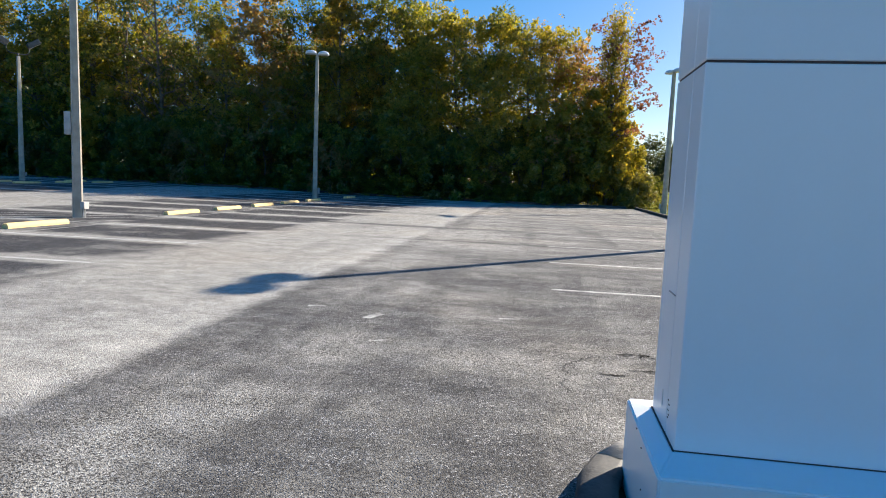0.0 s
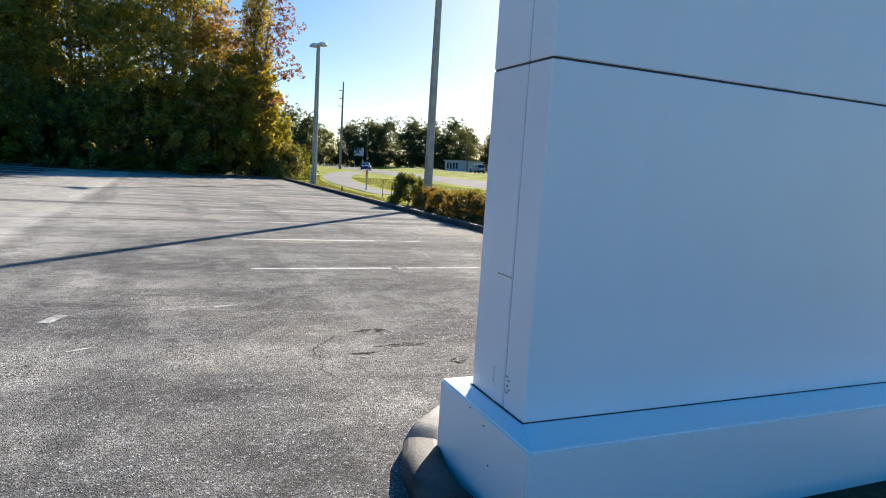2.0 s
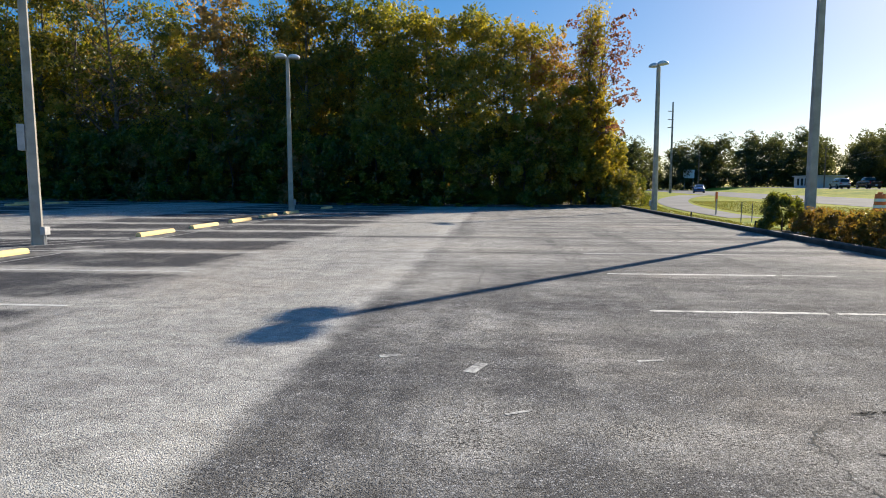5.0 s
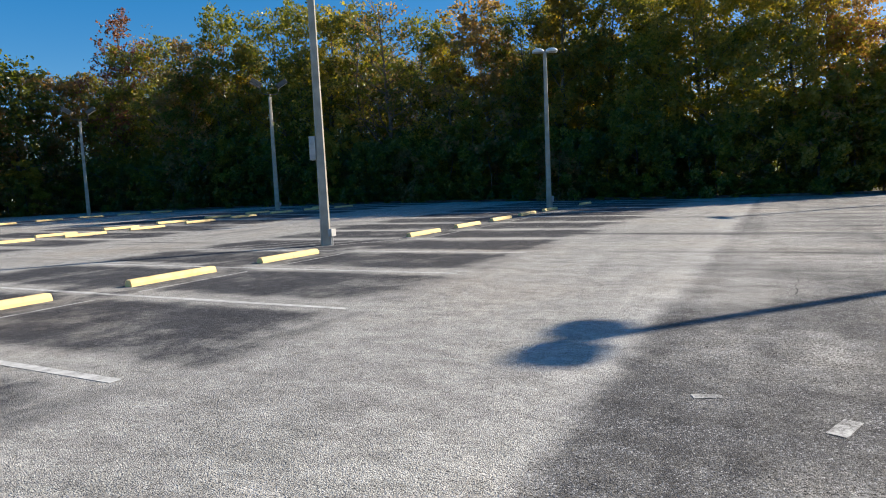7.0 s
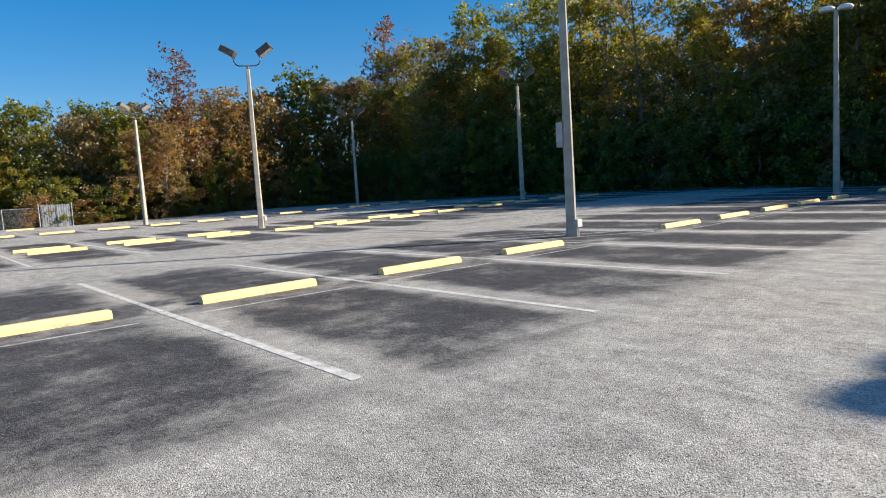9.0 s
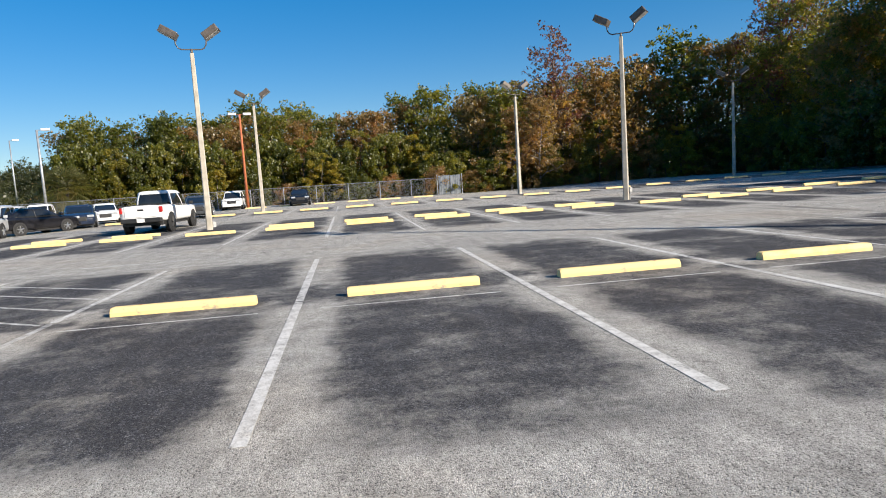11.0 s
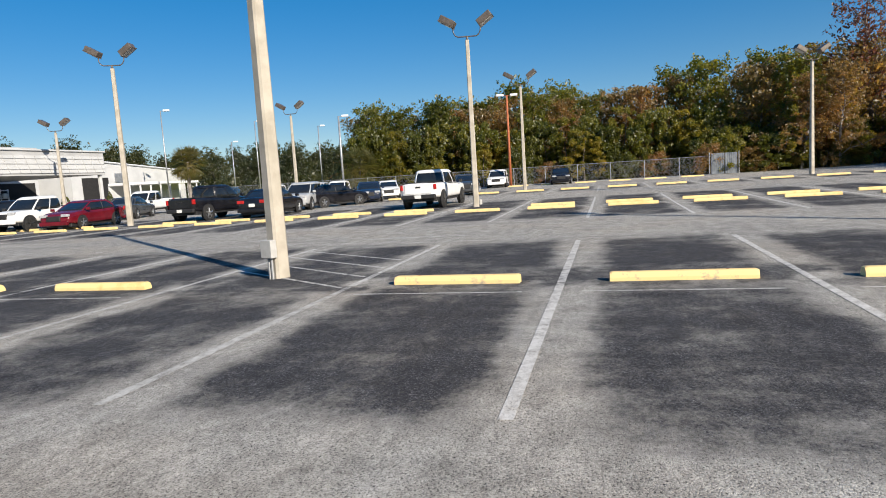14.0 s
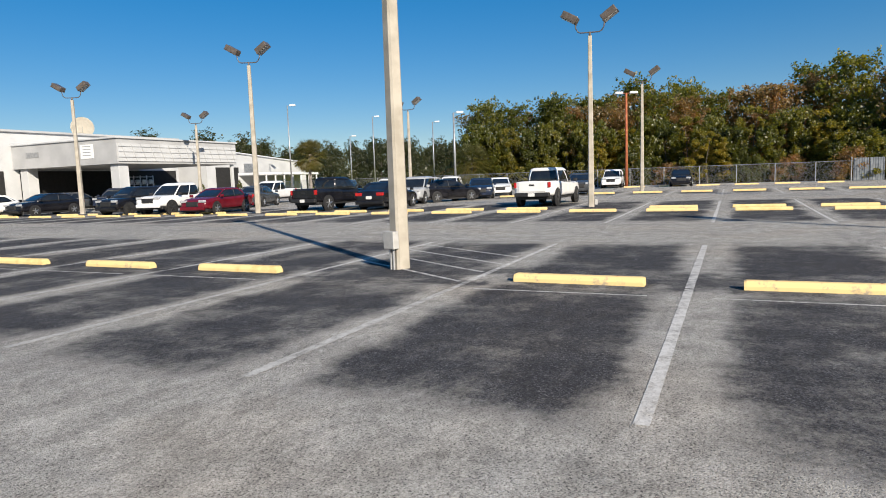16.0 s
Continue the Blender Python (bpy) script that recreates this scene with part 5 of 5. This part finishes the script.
vehicle("sedan", "sedan_car", -39.3, -28.0, 200, P_GREY, M_RIM, "dark grey sedan behind the red sedan", "car")
vehicle("suv", "suv_car", -39.8, -43.2, 20, P_NAVY, M_RIM, "dark blue car under the canopy", "car")
vehicle("sedan", "sedan_car", -36.6, -44.0, 190, P_GREY, M_RIM, "grey sedan beside the canopy", "car")
for x, y, p, lb in ((-56, -20, P_WHITE, "white car in the far row"), (-58.5, -23.2, P_SILVER, "silver car in the far row"), (-55.0, -26.0, P_WHITE, "white car in the far row"), (-53.0, -29.5, P_GREY, "dark grey car in the far row")):
    vehicle("suv", "suv_car", x, y, 15, p, M_RIM, lb, "car")
vehicle("sedan", "sedan_car", 34.0, 121.0, 255, P_BLUE, M_RIM, "blue car on the near carriageway", "car")
vehicle("pickup", "pickup_truck", 58.5, 113.0, 84, P_BLACK, M_RIM, "black pickup truck on the far carriageway", "pickup truck")
vehicle("suv", "suv_car", 54.0, 113.0, 84, P_SILVER, M_RIM, "pale van on the far carriageway", "car")


# ---- dealership building ----
def building():
    t = thing("showroom_building", pose(0, 0, 0), "long low white commercial building with a deep canopy", "building")
    bm = bmesh.new()
    box(bm, -60, -14, -80, -57.5, 0, 7.2)
    part("wall", bm, M_STUCCO, t)
    bm = bmesh.new()
    box(bm, -60.2, -13.8, -80.2, -57.25, 7.2, 7.42, 0.03)
    part("parapet_cap", bm, M_STUCCO_GREY, t)
    # canopy box with its lattice face, on square columns
    bm = bmesh.new()
    box(bm, -54.6, -40.4, -57.4, -43.6, 3.75, 5.85)
    can = part("canopy", bm, M_STUCCO_GREY, t, "deep pale canopy")
    bm = bmesh.new()
    box(bm, -54.75, -40.25, -57.3, -43.45, 5.85, 6.0, 0.03)
    part("canopy_cap", bm, M_STUCCO, can)
    bm = bmesh.new()
    box(bm, -54.5, -40.5, -43.59, -43.50, 3.95, 5.45)
    part("lattice_panel", bm, M_STUCCO, can, "pale latticed fascia panel")
    for i in range(14):
        bm = bmesh.new()
        x = -54.3 + i
        tube(bm, [(x, -43.48, 3.98), (x + 0.55, -43.48, 5.42)], 0.025, 4)
        part("lattice_bar", bm, M_STUCCO_GREY, can)
    for z in (4.3, 4.75, 5.2):
        bm = bmesh.new()
        box(bm, -54.5, -40.5, -43.47, -43.44, z - 0.02, z + 0.02)
        part("lattice_rail", bm, M_STUCCO_GREY, can)
    for x, y, w in ((-41.2, -44.4, 0.5), (-54.3, -44.0, 0.14), (-41.2, -56.4, 0.5)):
        bm = bmesh.new()
        box(bm, x - w, x + w, y - w, y + w, -0.05, 3.75, 0.02)
        part("column", bm, M_STUCCO, t, "square white column")
    # wall bays and service doors under the canopy, their shade drawn as dark panels
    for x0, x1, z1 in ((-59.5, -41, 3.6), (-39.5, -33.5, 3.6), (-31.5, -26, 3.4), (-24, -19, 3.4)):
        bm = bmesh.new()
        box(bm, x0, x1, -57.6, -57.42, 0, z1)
        part("bay_shade_panel", bm, M_DARK, t, "flat dark panel standing in for an unlit bay")
    bm = bmesh.new()
    box(bm, -40.40, -40.36, -55.4, -53.6, 4.7, 5.15)
    part("vent", bm, M_GREY_METAL, t, "grey louvred wall vent")
    bm = bmesh.new()
    box(bm, -40.40, -40.36, -48.0, -46.4, 4.3, 5.5)
    notice = part("notice_board", bm, M_REFLECT, t, "white notice board")
    bm = bmesh.new()
    for i in range(4):
        box(bm, -40.36, -40.352, -47.7, -46.7, 5.3 - 0.25 * i, 5.36 - 0.25 * i)
    part("writing", bm, M_GREY_METAL, notice, "unreadable grey lines of writing")
    return t


building()


def warehouse():
    t = thing("warehouse", pose(0, 0, 0), "white metal warehouse with a low sloping roof", "building")
    bm = bmesh.new()
    v = [bm.verts.new(p) for p in ((-62, -75, -0.05), (-62, -55, -0.05), (-82, -55, -0.05), (-82, -75, -0.05), (-62, -75, 6.1), (-62, -55, 6.1), (-82, -55, 4.6), (-82, -75, 4.6))]
    for q in ((0, 1, 2, 3), (4, 5, 6, 7), (0, 1, 5, 4), (1, 2, 6, 5), (2, 3, 7, 6), (3, 0, 4, 7)):
        bm.faces.new([v[i] for i in q])
    part("wall", bm, M_STUCCO, t)
    bm = bmesh.new()
    tube(bm, [(-61.7, -54.85, 6.15), (-82.2, -54.85, 4.65)], 0.10, 4)
    part("roof_edge", bm, M_WHITE_METAL, t)
    # the unlit inside of the open door is a flat dark sheet
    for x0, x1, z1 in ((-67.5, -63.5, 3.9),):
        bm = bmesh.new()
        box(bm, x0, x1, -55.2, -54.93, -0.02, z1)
        part("roller_door_shade", bm, M_DARK, t, "flat dark sheet standing in for the unlit open roller door")
    for i in range(3):
        bm = bmesh.new()
        box(bm, -71.0 - 1.0 * i, -70.2 - 1.0 * i, -55.1, -54.9, 1.4, 2.4)
        part("sign_panel", bm, M_TAIL if i == 1 else M_REFLECT, t, "small red and white sign panel")
    bm = bmesh.new()
    box(bm, -70.2, -68.6, -55.1, -54.9, 3.3, 4.4)
    part("louvre", bm, M_GREY_METAL, t, "grey louvre")
    return t


warehouse()
shed = thing("carport", pose(0, 0, 0), "long low white carport with open bays", "building")
bm = bmesh.new()
box(bm, -76.0, -63.5, -51.5, -48.5, 2.75, 3.05, 0.03)
part("roof", bm, M_WHITE_METAL, shed)
for i in range(8):
    bm = bmesh.new()
    box(bm, -75.8 + 1.74 * i, -75.68 + 1.74 * i, -48.75, -48.6, -0.05, 2.76)
    part("post", bm, M_WHITE_METAL, shed)
bm = bmesh.new()
box(bm, -76.0, -63.5, -51.5, -51.4, 0.0, 2.74)
part("back_wall", bm, M_STUCCO, shed)

rack = thing("storage_rack", pose(-54.1, -57.1, 0), "white grid rack with four pale drums under the canopy", "rack")
for x in (-1.75, -0.875, 0.0, 0.875, 1.75):
    bm = bmesh.new()
    box(bm, x - 0.04, x + 0.04, -0.08, 0.0, -0.03, 3.05)
    part("upright", bm, M_WHITE_METAL, rack)
for z in (1.62, 2.1, 2.9):
    bm = bmesh.new()
    box(bm, -1.8, 1.8, -0.06, 0.03, z - 0.035, z + 0.035)
    part("shelf_rail", bm, M_WHITE_METAL, rack)
for i in range(4):
    bm = bmesh.new()
    box(bm, -1.58 + 0.875 * i, -1.04 + 0.875 * i, -0.10, 0.16, 2.14, 2.6, 0.12, 3)
    part("drum", bm, M_REFLECT, rack, "pale rounded drum", True)
topiary = bush("conical_shrub", "clipped dark green conical shrub by the canopy", 61, 0.85, 0.85, 2.25, 2600, 0.075, L_GREEN, "conical shrubs")
for leaves in topiary.children:
    if leaves.name.startswith("leaves"):
        co = np.empty(len(leaves.data.vertices) * 3)
        leaves.data.vertices.foreach_get("co", co)
        co = co.reshape(-1, 3)
        co[:, :2] *= np.clip(1.25 - co[:, 2:3] / 2.1, 0.05, 1.2)
        leaves.data.vertices.foreach_set("co", co.reshape(-1))
plant(topiary, -48.5, -42.6, 1.0, 20)
plant(topiary, -51.5, -40.6, 0.95, 140)

dish = thing("satellite_dish", pose(-48.7, -58.6, 7.38, 0, 0, -38), "large cream satellite dish on the roof", "satellite dish")
bm = bmesh.new()
rows = []
for i in range(7):
    r = 1.1 * i / 6
    rows.append([bm.verts.new((r * math.cos(a), 0.30 * (r / 1.45) ** 2 * 1.6, 0.75 + r * math.sin(a))) for a in [2 * math.pi * k / 24 for k in range(24)]] if i else [bm.verts.new((0, 0, 0.75))])
for k in range(24):
    bm.faces.new((rows[0][0], rows[1][k], rows[1][(k + 1) % 24]))
for r0, r1 in zip(rows[1:], rows[2:]):
    for k in range(24):
        bm.faces.new((r0[k], r0[(k + 1) % 24], r1[(k + 1) % 24], r1[k]))
bmesh.ops.solidify(bm, geom=bm.faces[:], thickness=0.04)
part("reflector", bm, M_CREAM, dish)
bm = bmesh.new()
tube(bm, [(0, -0.15, -0.05), (0, -0.15, 0.75)], 0.08, 8)
part("mount", bm, M_GREY_METAL, dish)
bm = bmesh.new()
tube(bm, [(0, 0.1, 0.2), (0, 0.9, 0.75)], 0.025, 6)
part("feed_arm", bm, M_GREY_METAL, dish)


# ---- fence and gate ----
fence = thing("chain_link_fence", pose(-66.0, 0, 0.10), "grey chain-link fence with steel posts and top rail", "fence")
for i in range(22):
    bm = bmesh.new()
    tube(bm, [(0, -52 + 3.1 * i, -0.05), (0, -52 + 3.1 * i, 1.78)], 0.035, 8)
    part("post", bm, M_GREY_METAL, fence)
for z in (1.75, 0.06):
    bm = bmesh.new()
    tube(bm, [(0, -52, z), (0, 13.2, z)], 0.024, 6)
    part("rail", bm, M_GREY_METAL, fence)
verts, faces = [], []
n = 560
for s in (-1, 1):
    for i in range(n):
        y0 = -53.7 + 0.12 * i
        ya, yb = (y0, y0 + 1.7) if s > 0 else (y0 + 1.7, y0)
        if min(ya, yb) < -52 or max(ya, yb) > 13.2:
            continue
        b = len(verts)
        d = 0.0035
        verts += [(0.03, ya - d, 0.05), (0.03, ya + d, 0.05), (0.03, yb + d, 1.75), (0.03, yb - d, 1.75)]
        faces.append((b, b + 1, b + 2, b + 3))
me = bpy.data.meshes.new("wire_mesh")
me.from_pydata(verts, [], faces)
tagged(link_mesh("wire_mesh", me, M_GREY_METAL, fence), kind="stuff")

gate = thing("metal_gate", pose(-65.8, 12.6, 0.12, 0, 0, 0), "grey ribbed metal gate panels leaning by the woods", "gate")
for p in range(2):
    bm = bmesh.new()
    y0 = 0.15 + 1.15 * p
    box(bm, -0.02 - 0.06 * p, 0.0 - 0.06 * p, y0, y0 + 1.08, 0.05, 1.95)
    sheet = part("panel", bm, M_GATE, gate)
    for i in range(6):
        bm = bmesh.new()
        yy = y0 + 0.09 + 0.18 * i
        box(bm, -0.06 * p, 0.03 - 0.06 * p, yy - 0.03, yy + 0.03, 0.05, 1.95, 0.012)
        part("rib", bm, M_GATE, sheet)
for y in (0.0, 2.5):
    bm = bmesh.new()
    tube(bm, [(0, y, -0.05), (0, y, 2.05)], 0.045, 8)
    part("post", bm, M_GREY_METAL, gate)


# ---- palms ----
def palm(name, x, y, h, spread, label):
    t = thing(name, pose(x, y, 0), label, "palm tree", "cabbage palms")
    bm = bmesh.new()
    tube(bm, [(0, 0, -0.1), (0.1, 0, h * 0.5), (0.05, 0.1, h)], [0.24, 0.19, 0.17], 10)
    part("trunk", bm, M_BARK_PALE, t, "", True)
    rng = np.random.default_rng(int(abs(x) * 7))
    bm = bmesh.new()
    for k in range(110):
        a = k * 2.399
        el = rng.uniform(-1.15, 1.3)
        d = Vector((math.cos(a) * math.cos(el), math.sin(a) * math.cos(el), math.sin(el)))
        o = Vector((0.05, 0.1, h))
        hub = o + d * spread * 0.55
        bm.verts.ensure_lookup_table()
        tube(bm, [o, hub], [0.03, 0.012], 4, cap=False)
        side = d.cross(Vector((0, 0, 1))).normalized()
        up = side.cross(d)
        for j in range(11):
            w = (j - 5) / 5 * 1.25
            e = hub + (d * math.cos(w) + side * math.sin(w)) * spread * 0.5 + Vector((0, 0, -0.28 * spread * (0.35 + abs(w) * 0.4)))
            q = (hub * 0.55 + e * 0.45) + up * 0.03
            bw = side * math.cos(w) * 0.045 - d * math.sin(w) * 0.045
            bm.faces.new([bm.verts.new(hub), bm.verts.new(q + bw), bm.verts.new(e), bm.verts.new(q - bw)])
    part("crown", bm, L_PALM, t, "green and straw-coloured fan fronds")
    return t


palm("cabbage_palm", -64.9, -41.8, 4.9, 2.2, "cabbage palm with a round straw-green crown")
palm("cabbage_palm", -70.0, -23.5, 3.2, 2.6, "low green palm beside the fence")
palm("cabbage_palm", -68.2, 20.5, 1.8, 2.0, "young palm in the undergrowth")
palm("cabbage_palm", -67.2, 24.0, 1.3, 1.8, "young palm in the undergrowth")
palm("cabbage_palm", 84.0, 118.0, 9.5, 3.0, "tall palm beyond the road")

# ---- hedge, verge and roadside things ----
rnd = random.Random(9)
H1 = bush("hedge_shrub", "clipped ochre-green hedge shrub beside the kerb", 61, 0.62, 0.72, 0.84, 5600, 0.034, L_HEDGE, "hedge along the kerb")
H2 = bush("hedge_shrub", "clipped orange-green hedge shrub beside the kerb", 62, 0.66, 0.72, 0.92, 5600, 0.034, L_HEDGE, "hedge along the kerb")
H3 = bush("round_shrub", "taller round dark green shrub ending the hedge", 63, 0.85, 0.85, 1.25, 9000, 0.045, L_GREEN, "hedge along the kerb")
y = 2.0
i = 0
while y < 21.4:
    plant((H1, H2)[i % 2], 7.55 + rnd.uniform(-0.1, 0.1), y, rnd.uniform(0.78, 0.95), rnd.uniform(0, 360), 0.03)
    y += rnd.uniform(0.80, 0.95)
    i += 1
plant(H3, 7.55, 22.5, 0.88, 20, 0.03)
bm = bmesh.new()
rr_ = random.Random(4)
for i in range(700):
    x, y, s = rr_.uniform(6.7, 8.6), rr_.uniform(6, 22.5), rr_.uniform(0.015, 0.05)
    box(bm, -s, s, -s * 0.7, s * 0.7, 0, s * 0.5, 0, 1, pose(x, y, 0.0, rr_.uniform(-25, 25), rr_.uniform(-25, 25), rr_.uniform(0, 180)))
tagged(part("mulch", bm, M_BARK_PALE), "pale mulch and litter under the hedge", "mulch", kind="stuff")
bm = bmesh.new()
prism(bm, [(6.66, -12), (8.9, -12), (8.9, 23.0), (6.66, 23.0)], -0.05, 0.012)
tagged(part("planting_bed", bm, M_WOOD_FLOOR), "brown planting bed under the hedge", "planting bed", kind="structure")
rng = np.random.default_rng(77)
n = 60000
gx = 6.7 + 14 * rng.random(n) ** 1.5
gy = 21 + 40 * rng.random(n) ** 1.2
keep = (gx < 19.3 + (gy - 30.3) * 0.314 - 0.3) & ~((gx < 9.0) & (gy < 23.0)) & (np.abs(gx - (9.6 + 15.5 * np.clip((gy - 31) / 62, 0, 1) ** 1.7)) > 1.5)
pts = np.stack([gx, gy, np.full(n, 0.0)], 1)[keep]
leaf_cloud("grass", pts, 0.055 * rng.uniform(0.5, 1.4, len(pts)), L_GRASS, None, 5, narrow=0.16)
tagged(bpy.data.objects["grass"], "short roadside grass, green and straw-coloured", "grass", kind="stuff")


def stake(x, y, h, r, material, label, name="marker_stake"):
    t = thing(name, pose(x, y, 0), label, "stake", "roadside stakes")
    bm = bmesh.new()
    tube(bm, [(0, 0, -0.1), (0.01, 0, h)], r, 8)
    part("shaft", bm, material, t)
    return t


d = stake(9.35, 34.3, 0.75, 0.035, M_GREY_METAL, "grey post with orange marker top", "delineator_post")
bm = bmesh.new()
box(bm, -0.055, 0.055, -0.02, 0.02, 0.62, 1.08, 0.01)
part("marker", bm, M_ORANGE, d, "orange reflective marker")
stake(8.4, 28.3, 0.75, 0.02, M_BARK_PALE, "thin wooden survey stake in the grass")
stake(8.85, 28.4, 0.7, 0.02, M_BARK_PALE, "thin wooden survey stake in the grass")
stake(7.12, 13.7, 0.98, 0.022, M_BARK_PALE, "thin wooden stake in the hedge")
stake(6.95, 23.0, 0.30, 0.03, M_TRIM, "short black stub beside the kerb")
stake(6.95, 30.0, 0.30, 0.03, M_TRIM, "short black stub beside the kerb")

barrel = thing("traffic_barrel", pose(17.5, 35.4, -0.02), "orange and white traffic barrel beside the road", "traffic barrel")
for i, (z0, z1, r0, r1) in enumerate(((0.08, 0.30, 0.29, 0.28), (0.30, 0.45, 0.275, 0.27), (0.45, 0.62, 0.26, 0.255), (0.62, 0.77, 0.25, 0.245), (0.77, 1.0, 0.24, 0.22))):
    bm = bmesh.new()
    tube(bm, [(0, 0, z0), (0, 0, z1)], [r0, r1], 18)
    part("band", bm, M_REFLECT if i % 2 else M_ORANGE, barrel)
bm = bmesh.new()
tube(bm, [(0, 0, 0), (0, 0, 0.085)], [0.36, 0.34], 18)
part("base", bm, M_TRIM, barrel, "black rubber base")
bm = bmesh.new()
box(bm, -0.12, 0.12, -0.02, 0.02, 0.99, 1.08, 0.012)
part("handle", bm, M_ORANGE, barrel)

util = thing("utility_pole", pose(28.3, 118.3, 0, 0, 0, 20), "tall grey utility pole with crossarms", "utility pole")
bm = bmesh.new()
tube(bm, [(0, 0, -0.1), (0, 0, 15.8)], [0.24, 0.12], 8)
part("pole", bm, M_BARK_PALE, util)
for z in (14.2, 12.8, 11.4):
    bm = bmesh.new()
    box(bm, -0.9, 0.2, -0.05, 0.05, z - 0.06, z + 0.06, 0.01)
    part("crossarm", bm, M_BARK_PALE, util)
for px, py in ((62, 135), (58, 96), (47, 166)):
    u2 = thing("utility_pole", pose(px, py, 0), "wooden utility pole beyond the road", "utility pole")
    bm = bmesh.new()
    tube(bm, [(0, 0, -0.1), (0, 0, 9.0)], [0.16, 0.10], 8)
    part("pole", bm, M_BARK, u2)
    bm = bmesh.new()
    box(bm, -0.8, 0.8, -0.05, 0.05, 8.4, 8.52)
    part("crossarm", bm, M_BARK, u2)
for z in (7.4, 8.6):
    bm = bmesh.new()
    tube(bm, [(40, 20, z), (62, 92, z - 0.4), (74, 135, z), (92, 190, z)], 0.03, 4)
    tagged(part("power_line", bm, M_TRIM), "thin dark overhead power line", "cable")
sg = thing("roadside_sign", pose(47.9, 177.5, 0.0, 0, 0, 10), "white roadside sign board on two posts", "sign")
bm = bmesh.new()
box(bm, -1.5, 1.5, -0.05, 0.05, 3.2, 5.4, 0.02)
part("board", bm, M_REFLECT, sg)
for s in (-1, 1):
    bm = bmesh.new()
    box(bm, s * 1.2 - 0.06, s * 1.2 + 0.06, -0.04, 0.04, -0.6, 3.3)
    part("post", bm, M_GREY_METAL, sg)
for x, y, w, turn in ((66, 146, 11, 84),):
    hse = thing("low_building", pose(x, y, 0.75, 0, 0, turn), "low pale roadside building under the trees", "building")
    bm = bmesh.new()
    box(bm, -w / 2, w / 2, -3, 3, -0.05, 2.4)
    part("wall", bm, M_STUCCO, hse)
    bm = bmesh.new()
    box(bm, -w / 2 - 0.4, w / 2 + 0.4, -3.4, 3.4, 2.4, 2.6, 0.05)
    part("roof", bm, M_GREY_BOX, hse)
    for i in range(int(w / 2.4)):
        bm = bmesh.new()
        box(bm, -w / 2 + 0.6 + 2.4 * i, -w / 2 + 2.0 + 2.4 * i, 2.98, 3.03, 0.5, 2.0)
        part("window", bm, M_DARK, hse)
